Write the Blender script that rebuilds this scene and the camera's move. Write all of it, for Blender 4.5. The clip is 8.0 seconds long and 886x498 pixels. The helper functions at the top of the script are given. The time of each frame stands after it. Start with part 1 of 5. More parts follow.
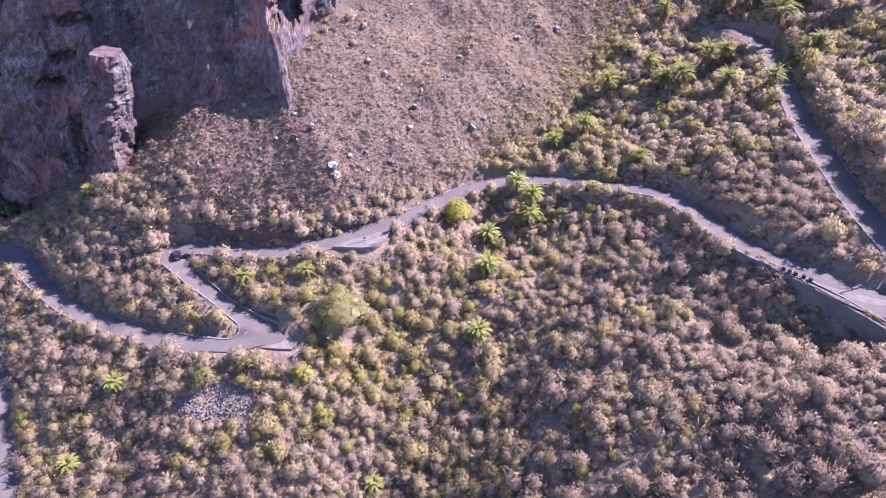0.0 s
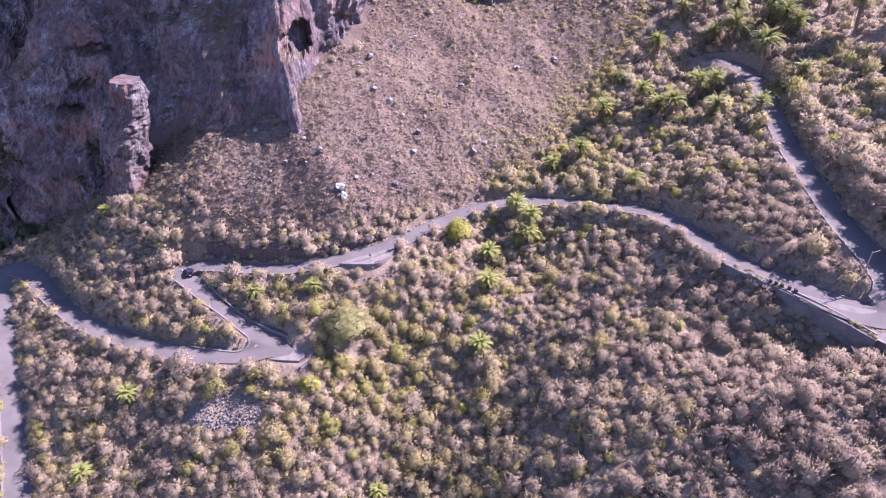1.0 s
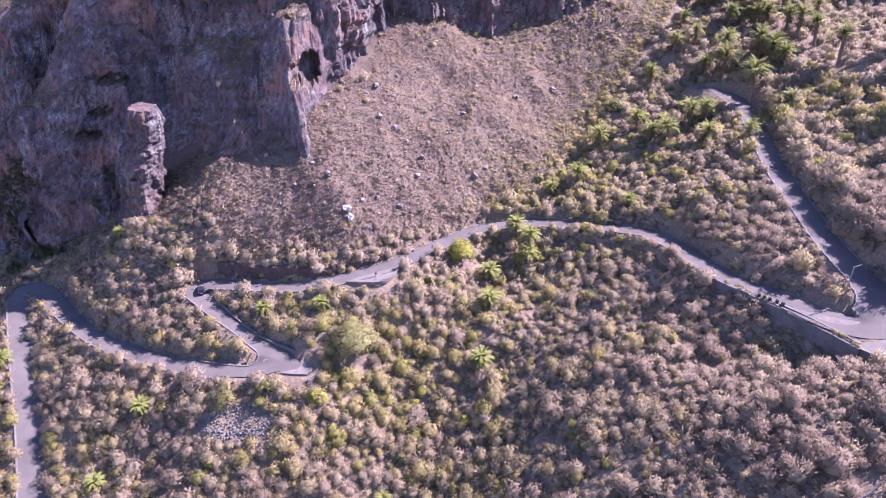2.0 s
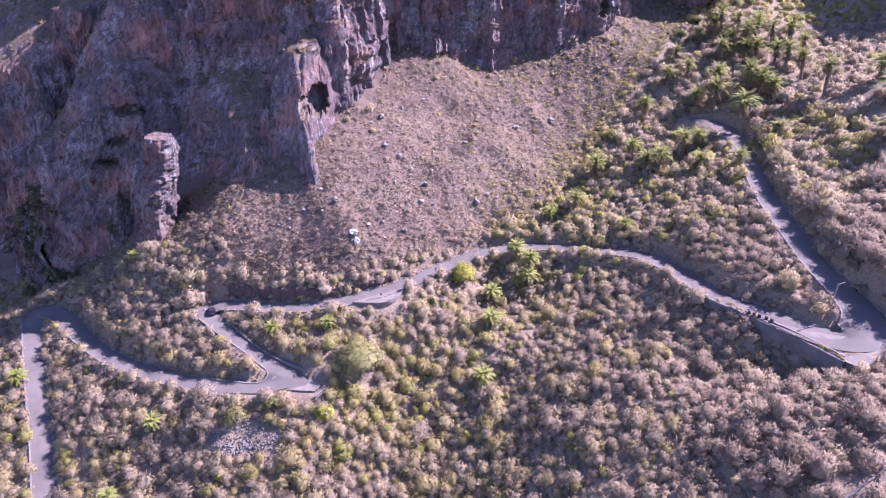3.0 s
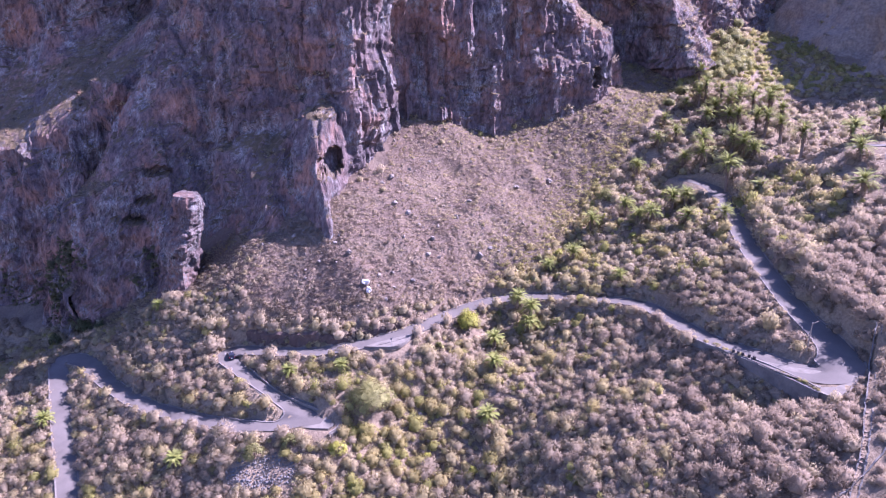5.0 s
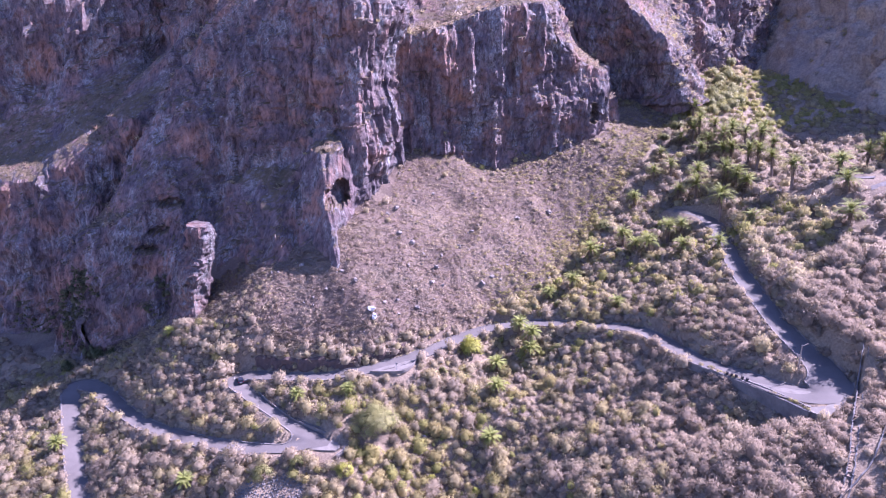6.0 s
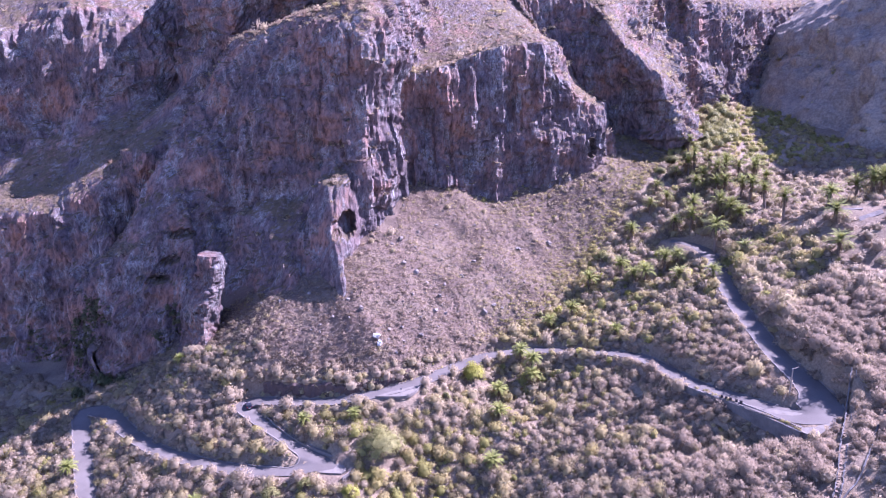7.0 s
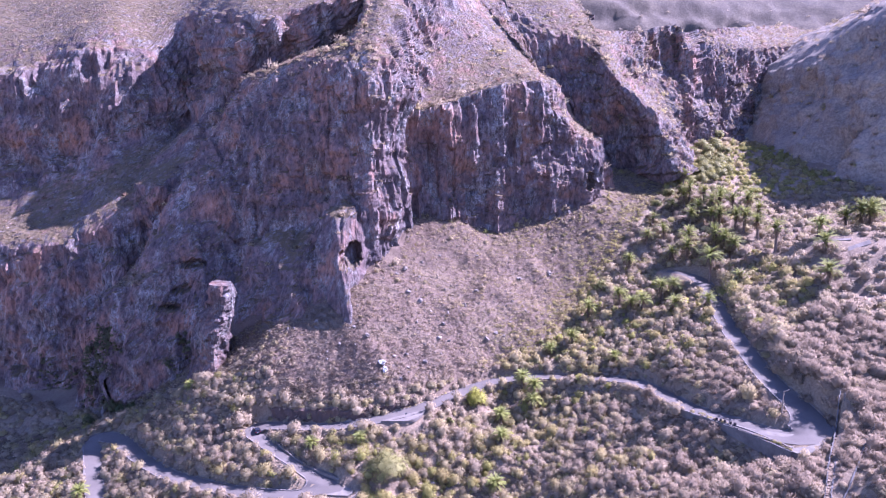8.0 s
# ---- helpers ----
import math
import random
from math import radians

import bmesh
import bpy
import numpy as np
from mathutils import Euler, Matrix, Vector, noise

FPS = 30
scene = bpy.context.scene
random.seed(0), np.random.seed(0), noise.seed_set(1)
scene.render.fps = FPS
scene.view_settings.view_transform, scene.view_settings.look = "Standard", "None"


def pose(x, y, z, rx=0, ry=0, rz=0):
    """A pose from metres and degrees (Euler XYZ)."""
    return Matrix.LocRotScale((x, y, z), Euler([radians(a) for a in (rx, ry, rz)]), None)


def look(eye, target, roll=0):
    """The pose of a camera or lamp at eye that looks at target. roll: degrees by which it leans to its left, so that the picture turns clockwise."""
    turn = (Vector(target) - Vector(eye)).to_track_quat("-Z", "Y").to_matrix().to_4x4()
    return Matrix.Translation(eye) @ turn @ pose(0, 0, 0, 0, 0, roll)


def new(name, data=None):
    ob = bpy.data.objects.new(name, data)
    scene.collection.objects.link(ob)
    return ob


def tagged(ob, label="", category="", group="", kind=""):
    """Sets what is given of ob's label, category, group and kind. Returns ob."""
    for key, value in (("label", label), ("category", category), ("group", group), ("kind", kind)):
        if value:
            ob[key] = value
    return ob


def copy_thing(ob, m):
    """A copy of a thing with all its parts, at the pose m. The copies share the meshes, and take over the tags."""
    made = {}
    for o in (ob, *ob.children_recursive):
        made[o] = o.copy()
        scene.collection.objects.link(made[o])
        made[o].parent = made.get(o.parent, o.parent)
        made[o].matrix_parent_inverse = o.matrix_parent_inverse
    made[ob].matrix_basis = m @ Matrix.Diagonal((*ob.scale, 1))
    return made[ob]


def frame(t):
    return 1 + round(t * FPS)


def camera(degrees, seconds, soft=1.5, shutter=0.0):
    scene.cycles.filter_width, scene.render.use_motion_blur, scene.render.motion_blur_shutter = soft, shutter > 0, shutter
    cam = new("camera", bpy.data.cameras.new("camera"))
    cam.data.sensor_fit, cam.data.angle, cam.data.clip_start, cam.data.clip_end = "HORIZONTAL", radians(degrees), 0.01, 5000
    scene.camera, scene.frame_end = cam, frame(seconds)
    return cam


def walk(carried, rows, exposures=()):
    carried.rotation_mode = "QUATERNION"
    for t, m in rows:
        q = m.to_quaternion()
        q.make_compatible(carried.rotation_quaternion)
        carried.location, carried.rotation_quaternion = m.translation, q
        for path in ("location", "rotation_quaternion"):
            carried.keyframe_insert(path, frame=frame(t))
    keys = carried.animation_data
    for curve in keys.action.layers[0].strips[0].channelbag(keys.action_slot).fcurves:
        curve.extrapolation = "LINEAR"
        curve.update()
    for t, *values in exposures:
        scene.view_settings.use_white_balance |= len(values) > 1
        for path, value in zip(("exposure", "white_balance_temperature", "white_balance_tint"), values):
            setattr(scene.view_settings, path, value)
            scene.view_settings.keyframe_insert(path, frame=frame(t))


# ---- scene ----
cam = camera(68.6, 8.0, soft=1.1)
METRES, EYE, TILT, LEAN, TURN = 60.0, 100.0, -32.0, 0.0, 0.0
ROWS = [
    (0.0, 0.0, 0.0, 0.0, 0.0, 0.0, -0.0),
    (0.5, -0.0016, -0.0514, -0.0311, 0.07, 1.37, -0.02),
    (1.0, -0.0042, -0.1064, -0.0647, 0.13, 2.84, -0.06),
    (1.5, -0.0064, -0.1587, -0.0964, 0.2, 4.22, -0.09),
    (3.0, -0.0166, -0.3167, -0.1905, 0.37, 8.58, -0.17),
    (3.5, -0.0196, -0.3682, -0.2219, 0.45, 10.02, -0.18),
    (4.0, -0.0235, -0.419, -0.2524, 0.51, 11.51, -0.21),
    (4.5, -0.0276, -0.4703, -0.2844, 0.55, 12.96, -0.24),
    (6.0, -0.0428, -0.6293, -0.3813, 0.7, 17.49, -0.31),
    (6.5, -0.0473, -0.6821, -0.4139, 0.75, 18.98, -0.34),
    (7.0, -0.052, -0.7355, -0.4475, 0.81, 20.51, -0.36),
    (7.5, -0.0573, -0.7949, -0.4845, 0.86, 22.13, -0.39),
    (8.0, -0.0628, -0.8511, -0.5208, 0.91, 23.49, -0.42),
]
walk(cam, [(t, pose(0, 0, EYE, TILT, LEAN, TURN) @ pose(METRES * x, METRES * y, METRES * z, 90 + pitch, roll, yaw)) for t, x, y, z, yaw, pitch, roll in ROWS],
     exposures=[(0.0, 1.76, 5650, 49), (4.0, 1.82, 5450, 53), (8.0, 1.93, 5200, 53)])

# ---- light: a clear morning sky and one sun, ahead and to the right ----
SUN_AZIMUTH, SUN_ELEVATION = 69.0, 45.5          # degrees clockwise from +y, and up
world = bpy.data.worlds.new("world")
scene.world = world
world.use_nodes = True
wn = world.node_tree
sky = wn.nodes.new("ShaderNodeTexSky")
sky.sky_type, sky.sun_disc = "NISHITA", False
sky.sun_elevation, sky.sun_rotation = radians(SUN_ELEVATION), radians(SUN_AZIMUTH)
sky.altitude, sky.dust_density, sky.ozone_density = 600.0, 0.6, 3.0
wn.links.new(sky.outputs["Color"], wn.nodes["Background"].inputs["Color"])
wn.nodes["Background"].inputs["Strength"].default_value = 0.088
sun = new("sun", bpy.data.lights.new("sun", "SUN"))
sun.data.energy, sun.data.angle, sun.data.color = 5.0, radians(0.53), (1.0, 0.93, 0.83)
az, el = radians(SUN_AZIMUTH), radians(SUN_ELEVATION)
to_sun = Vector((math.sin(az) * math.cos(el), math.cos(az) * math.cos(el), math.sin(el)))
sun.matrix_world = look(to_sun * 400, (0, 0, 0))


# ---- materials ----
def material(name, base, rough=0.9):
    """A node material; gives the tree, the shader and helpers to wire it."""
    m = bpy.data.materials.new(name)
    m.use_nodes = True
    b = m.node_tree.nodes["Principled BSDF"]
    b.inputs["Base Color"].default_value = (*base, 1)
    b.inputs["Roughness"].default_value = rough
    b.inputs["Specular IOR Level"].default_value = 0.25
    return m


def node(m, kind, **sockets):
    n = m.node_tree.nodes.new("ShaderNode" + kind)
    for k, v in sockets.items():
        n.inputs[k.replace("_", " ")].default_value = v
    return n


def wire(m, a, b):
    m.node_tree.links.new(a, b)


def grain(m, scale, detail=6.0, rough=0.6, stretch=(1, 1, 1), distort=0.0):
    """A noise value on world-sized coordinates."""
    g = m.node_tree.nodes.new("ShaderNodeNewGeometry")
    s = m.node_tree.nodes.new("ShaderNodeMapping")
    s.inputs["Scale"].default_value = stretch
    wire(m, g.outputs["Position"], s.inputs["Vector"])
    n = node(m, "TexNoise", Scale=scale, Detail=detail, Roughness=rough, Distortion=distort)
    wire(m, s.outputs["Vector"], n.inputs["Vector"])
    return n.outputs["Fac"]


def ramp(m, fac, stops):
    r = m.node_tree.nodes.new("ShaderNodeValToRGB")
    e = r.color_ramp.elements
    while len(e) < len(stops):
        e.new(0.5)
    for el_, (at, c) in zip(e, stops):
        el_.position = at
        el_.color = (*c, 1) if len(c) == 3 else c
    wire(m, fac, r.inputs["Fac"])
    return r.outputs["Color"]


def mix(m, fac, a, b, how="MIX"):
    x = m.node_tree.nodes.new("ShaderNodeMix")
    x.data_type, x.blend_type = "RGBA", how
    for sock, v in ((x.inputs[0], fac), (x.inputs[6], a), (x.inputs[7], b)):
        if isinstance(v, (int, float)):
            sock.default_value = v
        elif isinstance(v, tuple):
            sock.default_value = (*v, 1)
        else:
            wire(m, v, sock)
    return x.outputs[2]


def finish(m, colour, bump=None, strength=0.5, distance=0.3):
    b = m.node_tree.nodes["Principled BSDF"]
    wire(m, colour, b.inputs["Base Color"])
    if bump is not None:
        n = node(m, "Bump", Strength=strength, Distance=distance)
        wire(m, bump, n.inputs["Height"])
        wire(m, n.outputs["Normal"], b.inputs["Normal"])
    return m


def attribute(m, name):
    a = m.node_tree.nodes.new("ShaderNodeAttribute")
    a.attribute_name = name
    return a.outputs["Fac"]


def island(m):
    return m.node_tree.nodes.new("ShaderNodeNewGeometry").outputs["Random Per Island"]


def soil_material():
    m = material("dry_soil", (0.2, 0.15, 0.12), 0.95)
    earth = ramp(m, grain(m, 0.05), [(0.3, (0.18, 0.138, 0.1)), (0.5, (0.24, 0.187, 0.13)), (0.7, (0.3, 0.24, 0.155))])
    # the open slope is dusty pinkish scree under dead grass
    scree = ramp(m, grain(m, 0.07, 7, 0.65), [(0.32, (0.118, 0.086, 0.066)), (0.5, (0.16, 0.12, 0.093)), (0.68, (0.2, 0.158, 0.112))])
    big = mix(m, attribute(m, "tone"), earth, scree)
    fine = ramp(m, grain(m, 1.3, 8, 0.75), [(0.3, (0.5, 0.48, 0.48)), (0.55, (0.97, 0.97, 0.97)), (0.75, (1.4, 1.37, 1.37))])
    return finish(m, mix(m, 1.0, big, fine, "MULTIPLY"), grain(m, 1.8, 8, 0.7), 0.9, 0.5)


def rock_material(name="basalt_cliff", lichen=0.5, ledge=0.5, pale=0.5, deep=1.0):
    """Dark red-brown basalt with speckled pale grey lichen, broken into upright blocks."""
    m = material(name, (0.1, 0.08, 0.08), 0.92)
    red = ramp(m, grain(m, 0.06, 6, 0.65), [(0.36, (0.046 * deep, 0.037 * deep, 0.041 * deep)), (0.5, (0.072 * deep, 0.053 * deep, 0.053 * deep)), (0.64, (0.128 * deep, 0.073 * deep, 0.056 * deep))])
    grey = ramp(m, grain(m, 0.9, 8, 0.7), [(0.35, (pale * 0.48, pale * 0.48, pale * 0.48)), (0.65, (pale * 0.98, pale * 0.98, pale * 0.95))])
    patch = ramp(m, grain(m, 0.11, 7, 0.7, (1, 1, 0.6)), [(lichen - 0.02, (0.05, 0.05, 0.05)), (lichen + 0.12, (1, 1, 1))])
    speck = ramp(m, grain(m, 1.5, 10, 0.8, (1, 1, 0.55)), [(0.455, (0.06, 0.06, 0.06)), (0.515, (1, 1, 1))])
    c = mix(m, mix(m, 1.0, patch, speck, "MULTIPLY"), red, grey)
    dark = ramp(m, grain(m, 0.6, 8, 0.75, (1, 1, 0.5)), [(0.36, (0.36, 0.35, 0.36)), (0.5, (0.95, 0.95, 0.95)), (0.66, (1.45, 1.4, 1.36))])
    # dead grass holds on the flatter ledges
    lie = m.node_tree.nodes.new("ShaderNodeSeparateXYZ")
    wire(m, m.node_tree.nodes.new("ShaderNodeNewGeometry").outputs["Normal"], lie.inputs[0])
    up = node(m, "MapRange", From_Min=ledge, From_Max=ledge + 0.2)
    wire(m, lie.outputs["Z"], up.inputs["Value"])
    ragged = node(m, "Math")
    ragged.operation = "MULTIPLY"
    wire(m, up.outputs[0], ragged.inputs[0])
    wire(m, ramp(m, grain(m, 0.35, 8, 0.7), [(0.36, (0.1, 0.1, 0.1)), (0.5, (1, 1, 1))]), ragged.inputs[1])
    grass = ramp(m, grain(m, 0.5, 8, 0.75), [(0.3, (0.08, 0.06, 0.036)), (0.55, (0.12, 0.092, 0.052)), (0.75, (0.16, 0.13, 0.066))])
    c = mix(m, ragged.outputs[0], mix(m, 1.0, c, dark, "MULTIPLY"), grass)
    # cracks between blocks, over fine grain
    g = m.node_tree.nodes.new("ShaderNodeNewGeometry")
    s = m.node_tree.nodes.new("ShaderNodeMapping")
    s.inputs["Scale"].default_value = (1, 1, 0.42)
    wire(m, g.outputs["Position"], s.inputs["Vector"])
    v = node(m, "TexVoronoi", Scale=0.55)
    v.feature = "F1"
    wire(m, s.outputs["Vector"], v.inputs["Vector"])
    add = node(m, "Math")
    add.operation = "MULTIPLY_ADD"
    wire(m, v.outputs["Distance"], add.inputs[0])
    add.inputs[1].default_value = -0.6
    wire(m, grain(m, 1.6, 8, 0.7), add.inputs[2])
    return finish(m, c, add.outputs[0], 0.8, 1.0)


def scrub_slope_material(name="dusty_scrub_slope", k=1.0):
    """A steep slope seen from far: dusty scrub and dead grass with rock showing in streaks; k scales its colour, on the
    east mountain to put haze into it.
    """
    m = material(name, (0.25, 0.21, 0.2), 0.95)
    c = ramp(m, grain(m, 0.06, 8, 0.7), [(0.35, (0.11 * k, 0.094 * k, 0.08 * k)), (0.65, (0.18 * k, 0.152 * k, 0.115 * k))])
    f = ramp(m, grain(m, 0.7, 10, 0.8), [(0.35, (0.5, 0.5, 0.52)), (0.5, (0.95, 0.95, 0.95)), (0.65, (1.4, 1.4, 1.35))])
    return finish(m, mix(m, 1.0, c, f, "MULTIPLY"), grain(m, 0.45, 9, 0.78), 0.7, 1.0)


def asphalt_material():
    m = material("worn_asphalt", (0.2, 0.2, 0.2), 0.85)
    c = ramp(m, grain(m, 0.12, 6), [(0.35, (0.098, 0.088, 0.08)), (0.65, (0.135, 0.122, 0.11))])
    f = ramp(m, grain(m, 6, 6, 0.7), [(0.3, (0.8, 0.8, 0.8)), (0.7, (1.15, 1.15, 1.15))])
    return finish(m, mix(m, 1.0, c, f, "MULTIPLY"), grain(m, 9, 4), 0.25, 0.05)


def concrete_material(name, lo, hi):
    m = material(name, lo, 0.9)
    c = ramp(m, grain(m, 0.5, 8, 0.7), [(0.3, lo), (0.7, hi)])
    return finish(m, c, grain(m, 2.5, 8, 0.7), 0.6, 0.15)


def leafy(m, colour, through_share=0.35):
    """Lets part of the light through thin leaves and twigs."""
    b = m.node_tree.nodes["Principled BSDF"]
    t = m.node_tree.nodes.new("ShaderNodeBsdfTranslucent")
    x = m.node_tree.nodes.new("ShaderNodeMixShader")
    x.inputs[0].default_value = through_share
    wire(m, colour, b.inputs["Base Color"])
    wire(m, colour, t.inputs["Color"])
    wire(m, b.outputs[0], x.inputs[1])
    wire(m, t.outputs[0], x.inputs[2])
    wire(m, x.outputs[0], m.node_tree.nodes["Material Output"].inputs["Surface"])
    return m


def shrub_material(name, stops):
    """Twigs and small leaves: a tone for each shrub, and a smaller change for each twig."""
    m = material(name, (0.2, 0.17, 0.14), 0.9)
    c = ramp(m, attribute(m, "tone"), stops)
    f = ramp(m, island(m), [(0.0, (0.8, 0.79, 0.79)), (1.0, (1.18, 1.18, 1.17))])
    return leafy(m, mix(m, 1.0, c, f, "MULTIPLY"), 0.56)


def leaf_material(name, lo, hi):
    """Leaves that differ a little from plant part to plant part."""
    m = material(name, lo, 0.6)
    r = m.node_tree.nodes.new("ShaderNodeObjectInfo").outputs["Random"]
    c = ramp(m, r, [(0.0, lo), (1.0, hi)])
    f = ramp(m, island(m), [(0.0, (0.75, 0.75, 0.75)), (1.0, (1.25, 1.25, 1.25))])
    return leafy(m, mix(m, 1.0, c, f, "MULTIPLY"), 0.4)


def plain_material(name, colour, rough, metal=0.0):
    m = material(name, colour, rough)
    m.node_tree.nodes["Principled BSDF"].inputs["Metallic"].default_value = metal
    c = ramp(m, grain(m, 3.0, 5), [(0.3, tuple(v * 0.85 for v in colour)), (0.7, tuple(v * 1.12 for v in colour))])
    return finish(m, c)


SOIL = soil_material()
ROCK = rock_material("basalt_cliff", 0.495, 0.58, 0.35, 2.0)
ROCK_FAR = rock_material("basalt_cliff_grassy", 0.48, 0.55, 0.3, 2.1)
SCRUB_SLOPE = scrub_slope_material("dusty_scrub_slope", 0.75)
# same slope with its colour lightened to stand in for haze over the shaded mountain
HAZE_SLOPE = scrub_slope_material("haze_paled_mountainside", 1.8)
ASPHALT = asphalt_material()
CONCRETE = concrete_material("weathered_concrete", (0.085, 0.082, 0.08), (0.165, 0.158, 0.15))
KERB = concrete_material("pale_kerb_stone", (0.11, 0.098, 0.088), (0.235, 0.213, 0.19))
PAVING = concrete_material("pale_worn_paving", (0.13, 0.117, 0.10), (0.21, 0.19, 0.165))
STONE = concrete_material("loose_stone", (0.13, 0.112, 0.10), (0.29, 0.26, 0.235))
TWIG = shrub_material("dry_twigs", [(0.0, (0.325, 0.263, 0.195)), (0.2, (0.375, 0.307, 0.228)), (0.48, (0.422, 0.356, 0.245)), (0.62, (0.424, 0.366, 0.21)), (0.8, (0.415, 0.358, 0.16)), (1.0, (0.345, 0.334, 0.115))])
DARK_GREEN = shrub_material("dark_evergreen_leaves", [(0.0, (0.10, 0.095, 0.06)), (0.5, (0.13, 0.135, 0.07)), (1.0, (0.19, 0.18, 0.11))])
GRASS = shrub_material("dry_grass", [(0.0, (0.27, 0.19, 0.145)), (0.45, (0.345, 0.277, 0.19)), (0.8, (0.40, 0.345, 0.18)), (1.0, (0.34, 0.335, 0.145))])
PALM_LEAF = leaf_material("palm_frond_green", (0.25, 0.278, 0.07), (0.385, 0.405, 0.135))
DEAD_LEAF = leaf_material("dead_palm_frond", (0.20, 0.15, 0.10), (0.34, 0.27, 0.19))
OLIVE_LEAF = leaf_material("pale_olive_leaves", (0.235, 0.235, 0.085), (0.30, 0.29, 0.115))
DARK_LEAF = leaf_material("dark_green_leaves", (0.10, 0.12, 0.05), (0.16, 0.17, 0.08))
BRIGHT_LEAF = leaf_material("bright_green_leaves", (0.34, 0.34, 0.065), (0.43, 0.42, 0.10))
BARK = plain_material("grey_brown_bark", (0.19, 0.145, 0.115), 0.9)
CAR_PAINT = plain_material("dark_blue_car_paint", (0.022, 0.026, 0.042), 0.22)
CAR_GLASS = plain_material("dark_car_glass", (0.02, 0.024, 0.03), 0.06)
RUBBER = plain_material("black_rubber", (0.015, 0.015, 0.015), 0.8)
CHROME = plain_material("grey_wheel_metal", (0.45, 0.45, 0.46), 0.35, 1.0)
LENS_RED = plain_material("red_lamp_glass", (0.35, 0.02, 0.02), 0.2)
LENS_WHITE = plain_material("clear_lamp_glass", (0.7, 0.7, 0.72), 0.15)
PLATE = plain_material("white_plate", (0.7, 0.7, 0.66), 0.5)
TIMBER = plain_material("weathered_pole_timber", (0.30, 0.25, 0.20), 0.85)
BLACK_STONE = plain_material("dark_basalt_block", (0.05, 0.045, 0.045), 0.9)
WHITEWASH = plain_material("white_painted_block", (0.55, 0.54, 0.52), 0.8)
SIGN_METAL = plain_material("dull_sign_metal", (0.3, 0.3, 0.31), 0.5, 0.6)


# ---- numeric helpers ----
def hashed(i, j, k, seed):
    h = (i.astype(np.int64) * 374761393 + j.astype(np.int64) * 668265263 + k.astype(np.int64) * 2147483647 + seed * 974711) & 0xFFFFFFFF
    h = ((h ^ (h >> 13)) * 1274126177) & 0xFFFFFFFF
    h = ((h ^ (h >> 16)) * 2246822519) & 0xFFFFFFFF
    return ((h ^ (h >> 15)) & 0xFFFFFF) / float(0xFFFFFF)


def value_noise(p, seed=0):
    """Smooth noise in -1..1 at the points p, one unit to a cell."""
    f = np.floor(p)
    t = p - f
    t = t * t * t * (t * (t * 6 - 15) + 10)
    i, j, k = f[:, 0], f[:, 1], f[:, 2]
    out = 0
    for a in (0, 1):
        for b in (0, 1):
            for c in (0, 1):
                w = (t[:, 0] if a else 1 - t[:, 0]) * (t[:, 1] if b else 1 - t[:, 1]) * (t[:, 2] if c else 1 - t[:, 2])
                out = out + w * hashed(i + a, j + b, k + c, seed)
    return out * 2 - 1


def fbm(p, octaves=4, seed=0, gain=0.5):
    out, amp = 0, 1.0
    for o in range(octaves):
        out = out + amp * value_noise(p * 2.0 ** o + 17.3 * o, seed + o)
        amp *= gain
    return out


def ridged(p, octaves=4, seed=0):
    out, amp = 0, 1.0
    for o in range(octaves):
        out = out + amp * (1 - 2 * np.abs(value_noise(p * 2.0 ** o + 9.1 * o, seed + o)))
        amp *= 0.5
    return out


def smooth(a, b, x):
    t = np.clip((x - a) / (b - a), 0, 1)
    return t * t * (3 - 2 * t)


def spline(points, n):
    """A Catmull-Rom curve through the points, n samples evenly along its parameter. Any number of columns."""
    p = np.asarray(points, float)
    p = np.vstack([2 * p[:1] - p[1:2], p, 2 * p[-1:] - p[-2:-1]])
    u = np.linspace(0, len(p) - 3 - 1e-9, n)
    i = np.floor(u).astype(int)
    t = (u - i)[:, None]
    a, b, c, d = p[i], p[i + 1], p[i + 2], p[i + 3]
    return 0.5 * (2 * b + (c - a) * t + (2 * a - 5 * b + 4 * c - d) * t ** 2 + (3 * b - a - 3 * c + d) * t ** 3)


def mesh_of(name, verts, faces, mat, smooth_shade=False, tone=None, normals=None):
    """One mesh from arrays of corners and faces (all with equally many corners)."""
    me = bpy.data.meshes.new(name)
    faces = np.asarray(faces, np.int32)
    k = faces.shape[1]
    me.vertices.add(len(verts))
    me.vertices.foreach_set("co", np.asarray(verts, np.float32).ravel())
    me.loops.add(faces.size)
    me.loops.foreach_set("vertex_index", faces.ravel())
    me.polygons.add(len(faces))
    me.polygons.foreach_set("loop_start", np.arange(0, faces.size, k, dtype=np.int32))
    me.polygons.foreach_set("use_smooth", np.full(len(faces), smooth_shade))
    me.update(calc_edges=True)
    if tone is not None:
        at = me.attributes.new("tone", "FLOAT", "POINT")
        at.data.foreach_set("value", np.asarray(tone, np.float32))
    if normals is not None:
        at = me.attributes.new("custom_normal", "FLOAT_VECTOR", "POINT")
        at.data.foreach_set("vector", np.asarray(normals, np.float32).ravel())
    me.materials.append(mat)
    return me


def grid_faces(rows, cols):
    i = np.arange(rows * cols).reshape(rows, cols)
    return np.stack([i[:-1, :-1].ravel(), i[:-1, 1:].ravel(), i[1:, 1:].ravel(), i[1:, :-1].ravel()], 1)


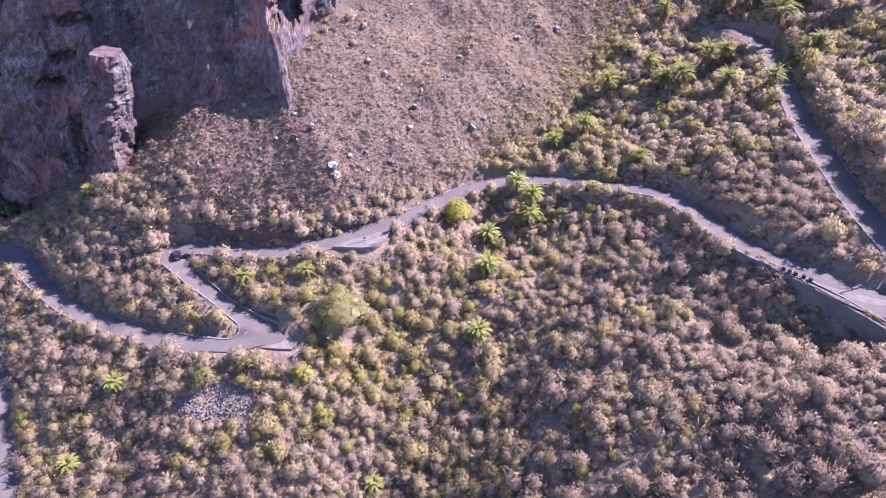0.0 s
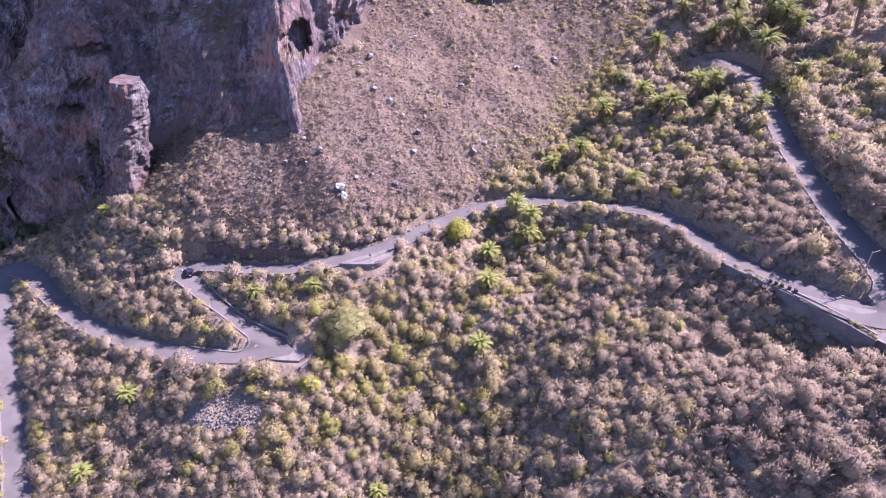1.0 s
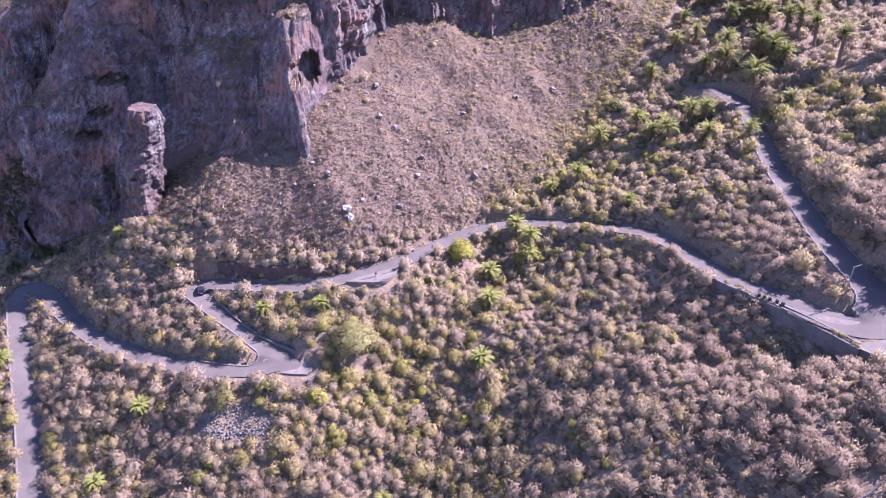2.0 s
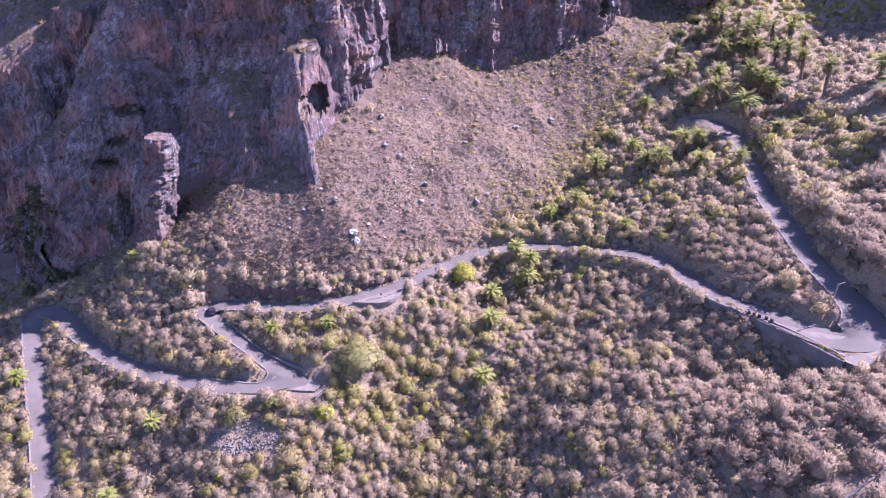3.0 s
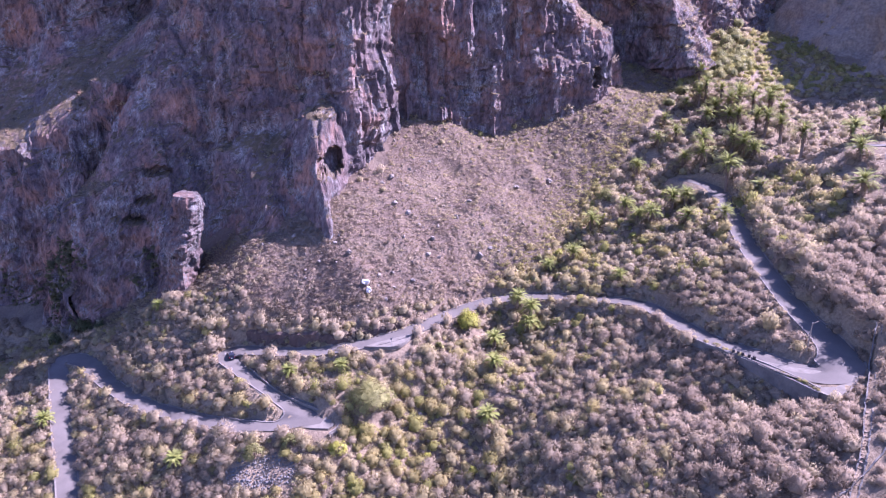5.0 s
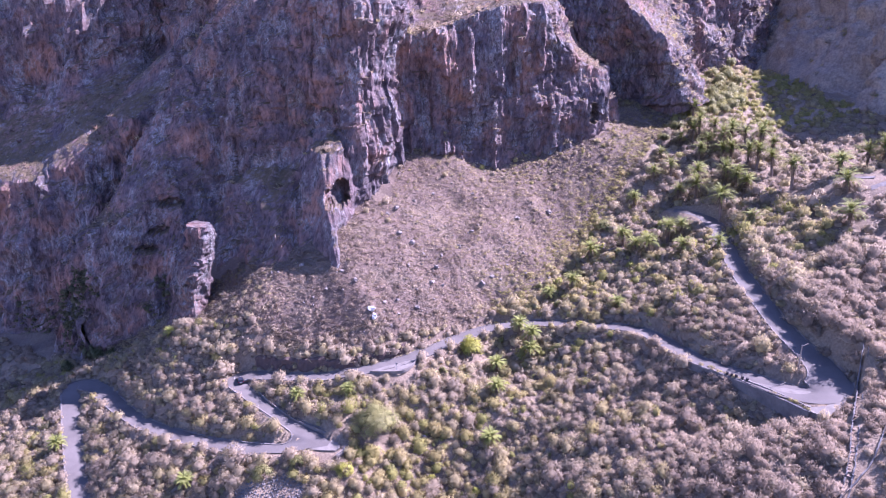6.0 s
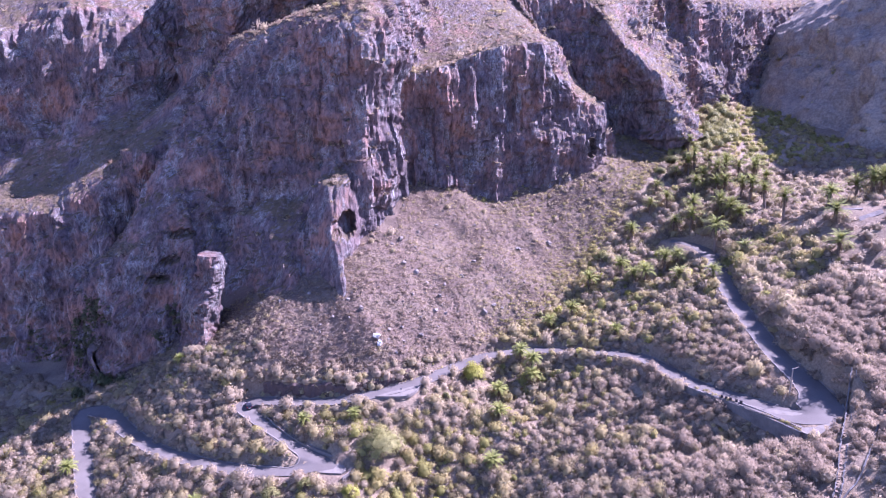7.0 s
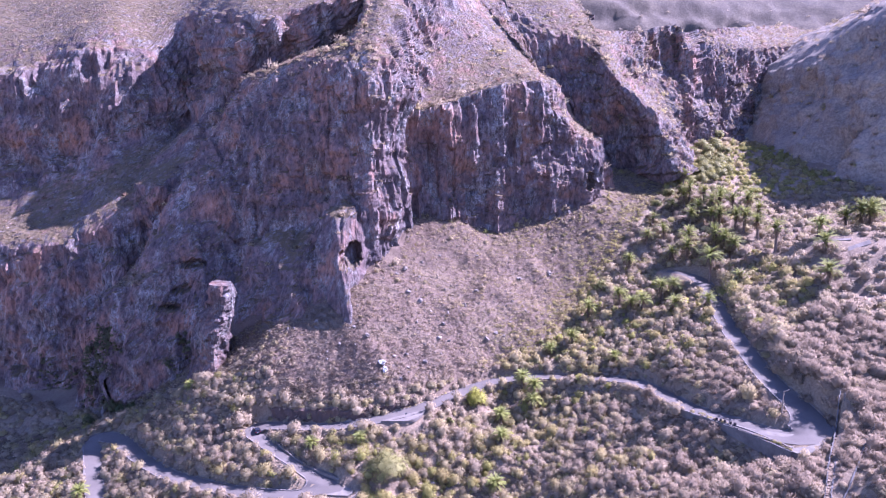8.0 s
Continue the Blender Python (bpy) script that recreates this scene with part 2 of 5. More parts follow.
# ---- the lie of the land ----
# centre line of the road, from its low end to its top: x, y, z, half width
LOWER_ROAD = [(-92, 86, -18.5, 2.6), (-101.9, 104.1, -15, 2.6), (-110.5, 118.8, -12, 2.6), (-121, 135.9, -8.5, 2.6), (-131, 153.7, -5, 2.9), (-135.3, 164, -3.2, 3.7), (-126.5, 161.7, -2.6, 3.5),
              (-111.1, 146.7, -2, 2.8), (-96, 133.8, -1.2, 2.7), (-80.4, 124.7, 0, 2.7), (-66.9, 118.5, 1.2, 2.8), (-54.9, 114.9, 2.6, 3.5), (-46.5, 113.6, 3.8, 4.0), (-41, 116, 4.65, 4.2)]
MIDDLE_ROAD = [(-41, 116, 4.65, 4.2), (-46, 119.2, 5.5, 3.1), (-52, 123.9, 6.9, 2.3), (-58.6, 129.4, 8.1, 2.1), (-64.5, 135, 9.2, 2.4), (-68.8, 139.7, 9.9, 3.2), (-69.6, 143, 10.4, 3.4), (-64.5, 143.3, 11, 2.9), (-54.5, 139.8, 12.2, 2.6), (-40.3, 136.4, 14, 2.6),
               (-27.2, 137.6, 16, 2.7), (-17.6, 140.6, 17.3, 2.8), (-7.8, 147, 18.6, 2.6), (2.7, 155.6, 19.6, 2.6), (13.7, 161.2, 20.6, 2.7), (26.3, 160.7, 22.2, 2.8)]
UPPER_ROAD = [(26.3, 160.7, 22.2, 3.0), (42.2, 151.1, 25, 2.9), (53.3, 142.2, 27.3, 2.9), (57.6, 130.3, 28.6, 2.9), (61.9, 113.4, 30, 2.9), (68.3, 103, 31, 2.9), (73.8, 92.5, 32, 3.9), (79, 88.6, 33, 4.8),
              (84, 92.7, 34.3, 4.5), (84.4, 100.2, 36, 3.5), (83, 109.9, 38, 3.0), (83.3, 124, 40.5, 2.8), (85.4, 146.7, 44, 2.8), (91.4, 174.1, 47, 2.8), (94.6, 196, 49.5, 3.3), (90.5, 203.5, 51, 3.3), (84, 207, 51.5, 3.0)]
# top of the cut bank above the middle road
BANK = [(-60, 149, 17.5), (-47, 144.5, 18), (-35, 143.8, 19.5), (62, 146, 33), (70, 118, 35)]
# beds, crests and shoulders that the ground runs through: x, y, z
GULLY = [(14, 150, 14), (9, 128, 10), (5, 114, 4), (-2, 102, -6), (-13, 86, -13.5), (-20, 66, -21), (-30, 40, -30)]
EAST_SPUR = [(17, 112, 6.5), (24, 95, 9), (25, 107, 11), (36, 85, 14.5), (51, 81, 22.5), (60, 77, 28), (64, 68, 30), (57, 59, 26.5), (46, 62, 21), (20, 72, 5.5), (78, 62, 36), (60, 99, 25.8), (66, 87, 24.4), (63, 93, 24.8), (60, 106, 27), (44, 128, 21)]
WEST_BANK = [(-57, 107, 0), (-70, 110, -2), (-93, 114, -8), (-83, 102, -10.5), (-62, 98, -8), (-41, 98, -2), (-42, 88, -9), (-30, 104, 1), (-72, 129, 4.5), (-79, 145, 13.5), (-92, 158, 18), (-150, 140, -14), (-160, 185, -8), (-28, 118, 7), (-20, 128, 10.5), (-20, 132, 15.9), (-13, 136, 16.7), (-24, 133.5, 15.4)]
TALUS = [(-28.4, 156, 28.8), (-16.6, 178, 37.6), (-43, 177, 43.5), (-41.6, 204, 56.4), (-20.1, 222, 62.7), (9, 218, 51.3), (21.6, 226, 53.5), (4, 174, 29.7), (-6.2, 187, 40.5), (-9.5, 199, 46.3), (12.4, 200, 43.7), (-63.7, 155, 25.9), (-54.1, 169, 35.3), (-52, 158, 28.2), (46, 240, 60), (28, 172, 26), (53, 212, 42), (40, 188, 32), (66, 262, 77), (80, 245, 64), (-19.2, 240, 75), (-4.9, 241, 70.2), (10.6, 246, 65.9), (40.9, 253, 69.5), (24.9, 251, 68.1), (-87.9, 166, 22.2), (-111.2, 170, 9.8)]
EAST_SLOPE = [(92, 101, 41.5), (91.5, 93, 39.5), (94, 110, 44), (95, 143, 47), (101, 149, 50), (106, 169, 53), (104, 98, 42), (100, 70, 42), (110, 200, 58), (133, 150, 61), (118, 235, 66), (121, 263, 75), (147, 262, 71), (133, 170, 68), (96, 276, 80), (131, 300, 88), (151, 320, 92), (191, 240, 79), (160, 200, 70), (70, 160, 36), (62, 185, 39), (75, 205, 46), (180, 380, 106), (150, 352, 101), (166, 378, 108), (200, 140, 84)]
OUTER = [(-300, 150, -10), (-300, 300, 20), (-150, 60, -38), (-40, 0, -45), (100, 0, 30), (300, 0, 90), (300, 250, 100), (0, 420, 70), (-200, 420, 40), (300, 450, 90), (-40, -150, -60), (-300, -150, -40), (300, -150, 60), (150, 500, 90)]

ROAD = np.vstack([spline(LOWER_ROAD, 260)[:-1], spline(MIDDLE_ROAD, 280)[:-1], spline(UPPER_ROAD, 320)])
# even steps of half a metre along the road
_step = np.concatenate([[0], np.cumsum(np.linalg.norm(np.diff(ROAD[:, :3], axis=0), axis=1))])
_even = np.arange(0, _step[-1], 0.5)
ROAD = np.stack([np.interp(_even, _step, ROAD[:, c]) for c in range(4)], 1)
for _ in range(24):
    ROAD[1:-1] = (ROAD[:-2] + 2 * ROAD[1:-1] + ROAD[2:]) / 4
# from here on the road climbs under a high bank
HIGH = int(np.argmin(np.hypot(ROAD[:, 0] - 84, ROAD[:, 1] - 92.7)))

_knots = np.vstack([np.array(k, float) for k in (BANK, GULLY, EAST_SPUR, WEST_BANK, TALUS, EAST_SLOPE, OUTER)] + [ROAD[::24, :3]])


def plate(q, p):
    r2 = ((q[:, None, :2] - p[None, :, :2]) ** 2).sum(2) / 1e4
    return 0.5 * r2 * np.log(r2 + 1e-9)


_n = len(_knots)
_a = np.zeros((_n + 3, _n + 3))
_a[:_n, :_n] = plate(_knots, _knots) + 0.0012 * np.eye(_n)
_a[:_n, _n:] = np.column_stack([np.ones(_n), _knots[:, :2] / 100])
_a[_n:, :_n] = _a[:_n, _n:].T
_w = np.linalg.solve(_a, np.concatenate([_knots[:, 2], np.zeros(3)]))


def nearest_road(q):
    """Distance to the road's centre line, and the index of the nearest sample."""
    d = np.full(len(q), 1e9)
    idx = np.zeros(len(q), int)
    for s in range(0, len(q), 4000):
        r = ((q[s:s + 4000, None, :2] - ROAD[None, ::2, :2]) ** 2).sum(2)
        i = r.argmin(1)
        d[s:s + 4000] = np.sqrt(r[np.arange(len(i)), i])
        idx[s:s + 4000] = i * 2
    return d, idx


def in_polygon(p, poly):
    """Which of the places lie inside a plan outline."""
    poly = np.asarray(poly, float)
    inside = np.zeros(len(p), bool)
    j = len(poly) - 1
    for i in range(len(poly)):
        a, b = poly[i], poly[j]
        cross = (a[1] > p[:, 1]) != (b[1] > p[:, 1])
        inside ^= cross & (p[:, 0] < (b[0] - a[0]) * (p[:, 1] - a[1]) / (b[1] - a[1] + 1e-12) + a[0])
        j = i
    return inside


# the ground drops straight down outside the retaining wall
BELOW_WALL = [(59.5, 114.6), (65.2, 103.7), (71.2, 91.4), (74.7, 82.3), (75.6, 78.4), (62, 72), (45, 100)]


PAVED = [(-45.5, 111.5), (-33.6, 109.8), (-32, 112.5), (-33.2, 114.2), (-38, 118.2), (-45.5, 122)]


def ground(xy, rough=True):
    """Height of the ground at many places, benched where the road runs."""
    q = np.asarray(xy, float)
    z = np.concatenate([plate(q[s:s + 4000], _knots) @ _w[:_n] for s in range(0, len(q), 4000)]) + _w[_n] + (q[:, :2] / 100) @ _w[_n + 1:]
    d, i = nearest_road(q)
    if rough:
        p = np.column_stack([q[:, :2], np.zeros(len(q))])
        away = smooth(3, 12, d)
        z = z + away * (1.3 * fbm(p / 14, 3, 5) + 0.35 * fbm(p / 2.5, 3, 9))
    # a cut bank stands over the road on its uphill, sunward side
    sunward = ((q[:, :2] - ROAD[i, :2]) @ np.array((0.92, 0.39))) / (d + 1e-6)
    steep = smooth(0.2, 0.7, sunward) * smooth(110, 150, i) * (1 - smooth(len(ROAD) - 70, len(ROAD) - 40, i))
    z = z + steep * (0.6 + 1.3 * (i > HIGH)) * smooth(ROAD[i, 3] + 0.3, ROAD[i, 3] + 1.6, d) * (1 - smooth(7, 16, d))
    bench = 1 - smooth(ROAD[i, 3] + 0.6, ROAD[i, 3] + 2.4, d)
    bench[in_polygon(q, BELOW_WALL)] = 0
    z = z * (1 - bench) + (ROAD[i, 2] - 0.12) * bench
    return np.where(in_polygon(q, PAVED), np.minimum(z, 4.1 + 0.14 * (q[:, 1] - 111)), z)


def structure(name, me, label, category):
    return tagged(new(name, me), label, category, kind="structure")


def axis_steps(spans):
    """Grid lines: (from, to, step) spans joined."""
    out = [np.arange(a, b, s) for a, b, s in spans]
    return np.concatenate(out + [[spans[-1][1]]])


gx = axis_steps([(-2400, -400, 200), (-400, -160, 12), (-160, -150, 2), (-150, 130, 1.15), (130, 220, 3), (220, 400, 12), (400, 2400, 200)])
gy = axis_steps([(-2400, -400, 200), (-400, 40, 20), (40, 60, 2), (60, 260, 1.15), (260, 360, 3), (360, 500, 10), (500, 2700, 200)])
XX, YY = np.meshgrid(gx, gy)
flat = np.column_stack([XX.ravel(), YY.ravel()])
inner = np.column_stack([np.clip(flat[:, 0], -400, 400), np.clip(flat[:, 1], -400, 500)])
zz = ground(inner)
# open stony slope: uphill of the middle road, west of the palm gully
OPEN = np.array([(-300, 260), (-142, 182), (-110, 172), (-80, 160), (-66, 153), (-54, 148), (-40, 146.5), (-18, 147.5), (0, 158), (12, 167), (28, 176), (44, 199), (56, 217), (74, 238), (92, 262), (108, 284), (118, 320), (130, 420)], float)
cover = smooth(-4, 4, inner[:, 1] - np.interp(inner[:, 0], OPEN[:, 0], OPEN[:, 1]))
land = mesh_of("ground", np.column_stack([flat, zz]), grid_faces(len(gy), len(gx)), SOIL, True, cover)
structure("ground", land, "dry stony brown hillside soil with dead grass", "ground")


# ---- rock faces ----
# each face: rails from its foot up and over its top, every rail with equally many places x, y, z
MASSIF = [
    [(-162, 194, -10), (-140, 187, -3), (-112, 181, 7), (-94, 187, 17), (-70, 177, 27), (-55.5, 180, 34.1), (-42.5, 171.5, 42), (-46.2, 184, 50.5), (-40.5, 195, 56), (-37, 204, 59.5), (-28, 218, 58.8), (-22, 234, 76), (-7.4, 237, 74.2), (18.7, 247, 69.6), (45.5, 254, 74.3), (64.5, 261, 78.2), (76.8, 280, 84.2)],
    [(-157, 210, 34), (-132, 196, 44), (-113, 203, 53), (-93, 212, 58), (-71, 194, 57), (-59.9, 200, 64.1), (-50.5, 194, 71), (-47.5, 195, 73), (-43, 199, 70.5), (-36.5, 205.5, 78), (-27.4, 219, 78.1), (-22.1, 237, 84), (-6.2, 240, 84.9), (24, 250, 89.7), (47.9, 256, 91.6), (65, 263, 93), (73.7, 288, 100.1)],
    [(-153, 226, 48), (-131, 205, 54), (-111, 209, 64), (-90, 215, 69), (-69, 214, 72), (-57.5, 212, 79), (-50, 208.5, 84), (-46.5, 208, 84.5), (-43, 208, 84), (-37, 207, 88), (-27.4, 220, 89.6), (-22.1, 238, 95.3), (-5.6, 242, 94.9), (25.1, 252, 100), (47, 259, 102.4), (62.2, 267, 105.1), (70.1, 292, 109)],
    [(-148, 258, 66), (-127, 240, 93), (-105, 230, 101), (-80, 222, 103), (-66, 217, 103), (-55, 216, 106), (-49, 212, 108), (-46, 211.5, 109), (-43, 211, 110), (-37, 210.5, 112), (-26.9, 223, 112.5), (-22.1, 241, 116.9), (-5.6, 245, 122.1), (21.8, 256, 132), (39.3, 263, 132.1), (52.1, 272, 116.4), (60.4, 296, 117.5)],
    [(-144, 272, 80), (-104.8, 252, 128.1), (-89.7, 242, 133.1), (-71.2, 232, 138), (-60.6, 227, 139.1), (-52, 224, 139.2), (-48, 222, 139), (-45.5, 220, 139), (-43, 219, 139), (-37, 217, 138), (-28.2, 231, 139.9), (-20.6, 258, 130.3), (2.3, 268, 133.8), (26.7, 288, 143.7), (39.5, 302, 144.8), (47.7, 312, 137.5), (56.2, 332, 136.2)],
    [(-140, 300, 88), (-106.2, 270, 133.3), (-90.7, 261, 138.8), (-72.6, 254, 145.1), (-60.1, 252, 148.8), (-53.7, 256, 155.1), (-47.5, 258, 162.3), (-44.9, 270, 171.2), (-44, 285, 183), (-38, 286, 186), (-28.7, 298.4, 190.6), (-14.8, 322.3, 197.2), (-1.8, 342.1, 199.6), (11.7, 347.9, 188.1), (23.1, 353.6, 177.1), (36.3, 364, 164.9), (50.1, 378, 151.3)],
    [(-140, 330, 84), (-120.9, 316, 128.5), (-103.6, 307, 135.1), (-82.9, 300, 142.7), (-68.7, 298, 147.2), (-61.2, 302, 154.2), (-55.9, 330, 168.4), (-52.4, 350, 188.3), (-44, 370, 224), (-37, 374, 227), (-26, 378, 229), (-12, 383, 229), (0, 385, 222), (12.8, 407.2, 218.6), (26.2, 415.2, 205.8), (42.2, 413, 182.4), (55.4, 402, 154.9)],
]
WEST_CLIFF = [
    [(-205, 165, -14), (-174, 167, -13), (-158, 169, -11), (-147, 172, -8), (-140, 178, -3), (-139, 192, 14), (-138, 208, 31), (-135, 215, 40), (-130, 222, 48), (-100, 235, 60)],
    [(-229.4, 213, -4.1), (-193.2, 213, -3.2), (-176.8, 213, -0.3), (-163.8, 213, 4.7), (-153.1, 210, 14.5), (-146, 208, 30), (-144, 222, 44), (-138, 230, 54), (-128, 234, 66), (-100, 240, 76)],
    [(-224, 225, 53), (-202, 225, 55), (-187, 225, 56), (-177, 226, 57), (-168, 226, 62), (-157, 228, 69), (-150, 235, 75), (-143, 238, 84), (-126, 245, 90), (-100, 248, 95)],
    [(-246, 250, 63), (-222, 250, 66), (-206, 252, 69), (-190, 256, 75), (-180, 257, 82), (-168, 258, 88), (-160, 264, 92), (-150, 264, 97), (-116, 262, 112), (-90, 264, 118)],
    [(-286, 276, 82), (-243, 278, 84), (-221, 281, 93), (-200, 284, 101), (-187, 288, 104), (-166, 298, 112), (-150, 315, 122), (-120.4, 280, 134.5), (-107.7, 276, 137.5), (-52.1, 290, 158.6)],
    [(-307, 312, 151), (-258, 312, 157), (-234, 315, 162), (-213, 318, 169), (-197, 320, 172), (-179, 328, 169), (-162, 345, 185), (-115.7, 296, 177.6), (-87.7, 292, 179.4), (-29.7, 312, 200.7)],
    [(-438, 480, 227), (-369, 480, 224), (-332, 480, 229), (-299, 480, 235), (-267, 480, 239), (-235, 480, 243), (-194, 480, 243), (-149, 480, 242), (-104, 480, 242), (-40, 480, 252)],
]
FAR_RIDGE = [
    [(45.5, 305, 75.8), (78.1, 310, 78), (98.1, 302, 79), (112, 281, 86.1), (129.6, 312, 90.5), (135.5, 352, 102.7), (154.8, 366, 102.8), (182.7, 380, 96.8), (235.7, 450, 95.8)],
    [(45.7, 318, 138.1), (64.9, 318, 133.3), (85.7, 309, 121.8), (103.3, 288, 113.2), (121.5, 320, 115.3), (129, 360, 131.6), (146, 374, 128.9), (165.4, 386, 126), (259.6, 470, 141.5)],
    [(28.2, 340, 179.3), (60.7, 334, 168.6), (73.3, 322, 158.6), (83.5, 300, 140.6), (104.3, 334, 142.7), (120.4, 376, 157.8), (143, 388, 159.3), (163.7, 396, 162.1), (296.6, 505, 187.4)],
    [(26.8, 372, 216.1), (61.4, 376, 203.5), (77.9, 376, 193.1), (80.9, 345, 174.2), (108, 365, 175.3), (130, 392, 181.8), (146.3, 402, 185.4), (163.5, 410, 183), (343.7, 600, 223.6)],
]
EAST_MOUNTAIN = [
    [(202.7, 470, 113.1), (178, 345, 74), (196.4, 300, 74.7), (207.5, 262, 78), (226.4, 222, 80.7), (268.9, 120, 90.8)],
    [(220.2, 490, 129.6), (211.4, 385, 120.3), (221.5, 335, 122.8), (229, 292, 123.2), (254.2, 250, 128), (318.6, 160, 137)],
    [(245.3, 520, 157.5), (242.7, 440, 170.6), (249.3, 385, 176.3), (254.8, 335, 184.9), (288.2, 290, 192.6), (363.5, 200, 204.8)],
    [(312.8, 640, 192), (336.5, 600, 212.1), (355.2, 540, 224.1), (373, 480, 243.1), (418.5, 420, 263.2), (500.2, 300, 265.8)],
]
# the high slopes behind everything
BACK_SLOPE = [
    [(-900, 420, 150), (-450, 430, 160), (-200, 430, 165), (0, 430, 165), (200, 480, 150), (400, 520, 180), (900, 480, 220)],
    [(-900, 520, 215), (-450, 520, 236), (-200, 520, 245), (0, 520, 262), (200, 560, 250), (400, 620, 270), (900, 600, 320)],
    [(-900, 760, 235), (-450, 760, 255), (-200, 760, 290), (0, 760, 330), (200, 800, 340), (400, 820, 360), (900, 800, 400)],
]


def evenly(points, n):
    """A curve through the points (n places x columns x 3), sampled at even steps of its mean length."""
    p = np.asarray(points, float)
    seg = np.linalg.norm(np.diff(p, axis=0), axis=2).mean(1)
    s = np.concatenate([[0], np.cumsum(seg)])
    u = np.interp(np.linspace(0, s[-1], n), s, np.arange(len(p)))
    p = np.concatenate([2 * p[:1] - p[1:2], p, 2 * p[-1:] - p[-2:-1]])
    i = np.clip(np.floor(u).astype(int), 0, len(p) - 4)
    t = (u - i)[:, None, None]
    a, b, c, d = p[i], p[i + 1], p[i + 2], p[i + 3]
    return 0.5 * (2 * b + (c - a) * t + (2 * a - 5 * b + 4 * c - d) * t ** 2 + (3 * b - a - 3 * c + d) * t ** 3)


def loft(rails, step):
    """A sheet through the rails: an array rows x columns x 3, and its outward direction."""
    r = np.array(rails, float)
    width = np.linalg.norm(np.diff(r, axis=1), axis=2).sum(1).mean()
    height = np.linalg.norm(np.diff(r, axis=0), axis=2).sum(0).mean()
    sheet = evenly(evenly(r, int(height / step)).transpose(1, 0, 2), int(width / step)).transpose(1, 0, 2)
    n = np.cross(np.gradient(sheet, axis=1), np.gradient(sheet, axis=0))
    n /= np.linalg.norm(n, axis=2, keepdims=True) + 1e-9
    if n[..., 1].mean() > 0:
        n = -n
    return sheet, n


def weather(sheet, n, big=4.0, columns=1.8, strata=0.9, fine=0.6, caves=(), towers=()):
    """Buttresses, columns, ledges and broken rock pushed out of a plain sheet; less where it lies flat."""
    p = sheet.reshape(-1, 3)
    m = n.reshape(-1, 3)
    steep = smooth(0.27, 0.55, 1 - np.abs(m[:, 2]))
    d = big * fbm(p / 26, 3, 21) * (0.25 + 0.75 * steep)
    warp = np.column_stack([fbm(p / 14, 2, 81), fbm(p / 14, 2, 82), np.zeros(len(p))]) * 1.2
    d += steep * columns * 0.95 * ridged((p + warp) * (1, 1, 0.10) / 8.0, 2, 31)
    # broken upright columns: prisms of uneven width, each snapped off at its own heights
    run = p[:, 0] + 0.55 * p[:, 1] + 0.4 * fbm(p * (1, 1, 0.3) / 6, 2, 83)
    for width, tall, reach, seed in ((4.3, 17.0, 0.9, 91), (2.1, 7.5, 0.42, 95)):
        k = np.floor(run / width)
        shift = hashed(k, k * 0, k * 0, seed) * 5 * tall
        storey = np.floor((p[:, 2] + shift + 0.8 * fbm(p / 3, 2, seed + 2)) / tall)
        d += steep * columns * reach * (hashed(k, storey, k * 0 + 1, seed + 1) - 0.5) * 1.6
    d += steep * strata * 0.5 * fbm(p * (0.14, 0.14, 1) / 3.4, 2, 41)
    # bedding: thin hard bands that stand proud, and hollows weathered out below them
    band = (p[:, 2] + 0.12 * p[:, 0] + 2.2 * fbm(p / 17, 2, 43)) / 8.5
    d += steep * strata * 1.6 * (smooth(0.0, 0.12, band % 1.0) - smooth(0.55, 1.0, band % 1.0) - 0.5) * smooth(-0.2, 0.5, fbm(p / 30, 2, 44))
    d += fine * (0.4 + 0.6 * steep) * (fbm(p / 2.0, 3, 51) + 0.9 * ridged(p * (1, 1, 0.5) / 2.6, 2, 53))
    d *= 1 - 0.65 * smooth(-56, -52, p[:, 0]) * (1 - smooth(-40, -37, p[:, 0])) * (1 - smooth(70, 78, p[:, 2])) * (p[:, 1] < 215)
    for x0, x1, z0, z1, depth in towers:
        across = smooth(x0 - 1.5, x0 + 1.5, p[:, 0]) * (1 - smooth(x1 - 1.5, x1 + 1.5, p[:, 0]))
        d += depth * across * smooth(z0 - 6, z0 + 4, p[:, 2]) * (1 - smooth(z1, z1 + 12, p[:, 2])) * (p[:, 1] < 262)
    q = p + m * d[:, None]
    for (cx, cy, cz), (rx, rz), depth in caves:
        e = np.hypot((p[:, 0] - cx) / rx, (p[:, 2] - cz) / rz) + 0.2 * fbm(p / 2.3, 2, 66)
        inside = (1 - smooth(0.75, 1.05, e)) * (np.abs(p[:, 1] - cy) < 22)
        q[:, 1] += inside * depth
        q[:, 0] -= inside * depth * 0.25
    return q.reshape(sheet.shape)


def face(name, rails, step, mat, label, soft=False, **how):
    sheet, n = loft(rails, step)
    v = weather(sheet, n, **how)
    me = mesh_of(name, v.reshape(-1, 3), grid_faces(*v.shape[:2]), mat, soft)
    structure(name, me, label, "cliff")
    return v


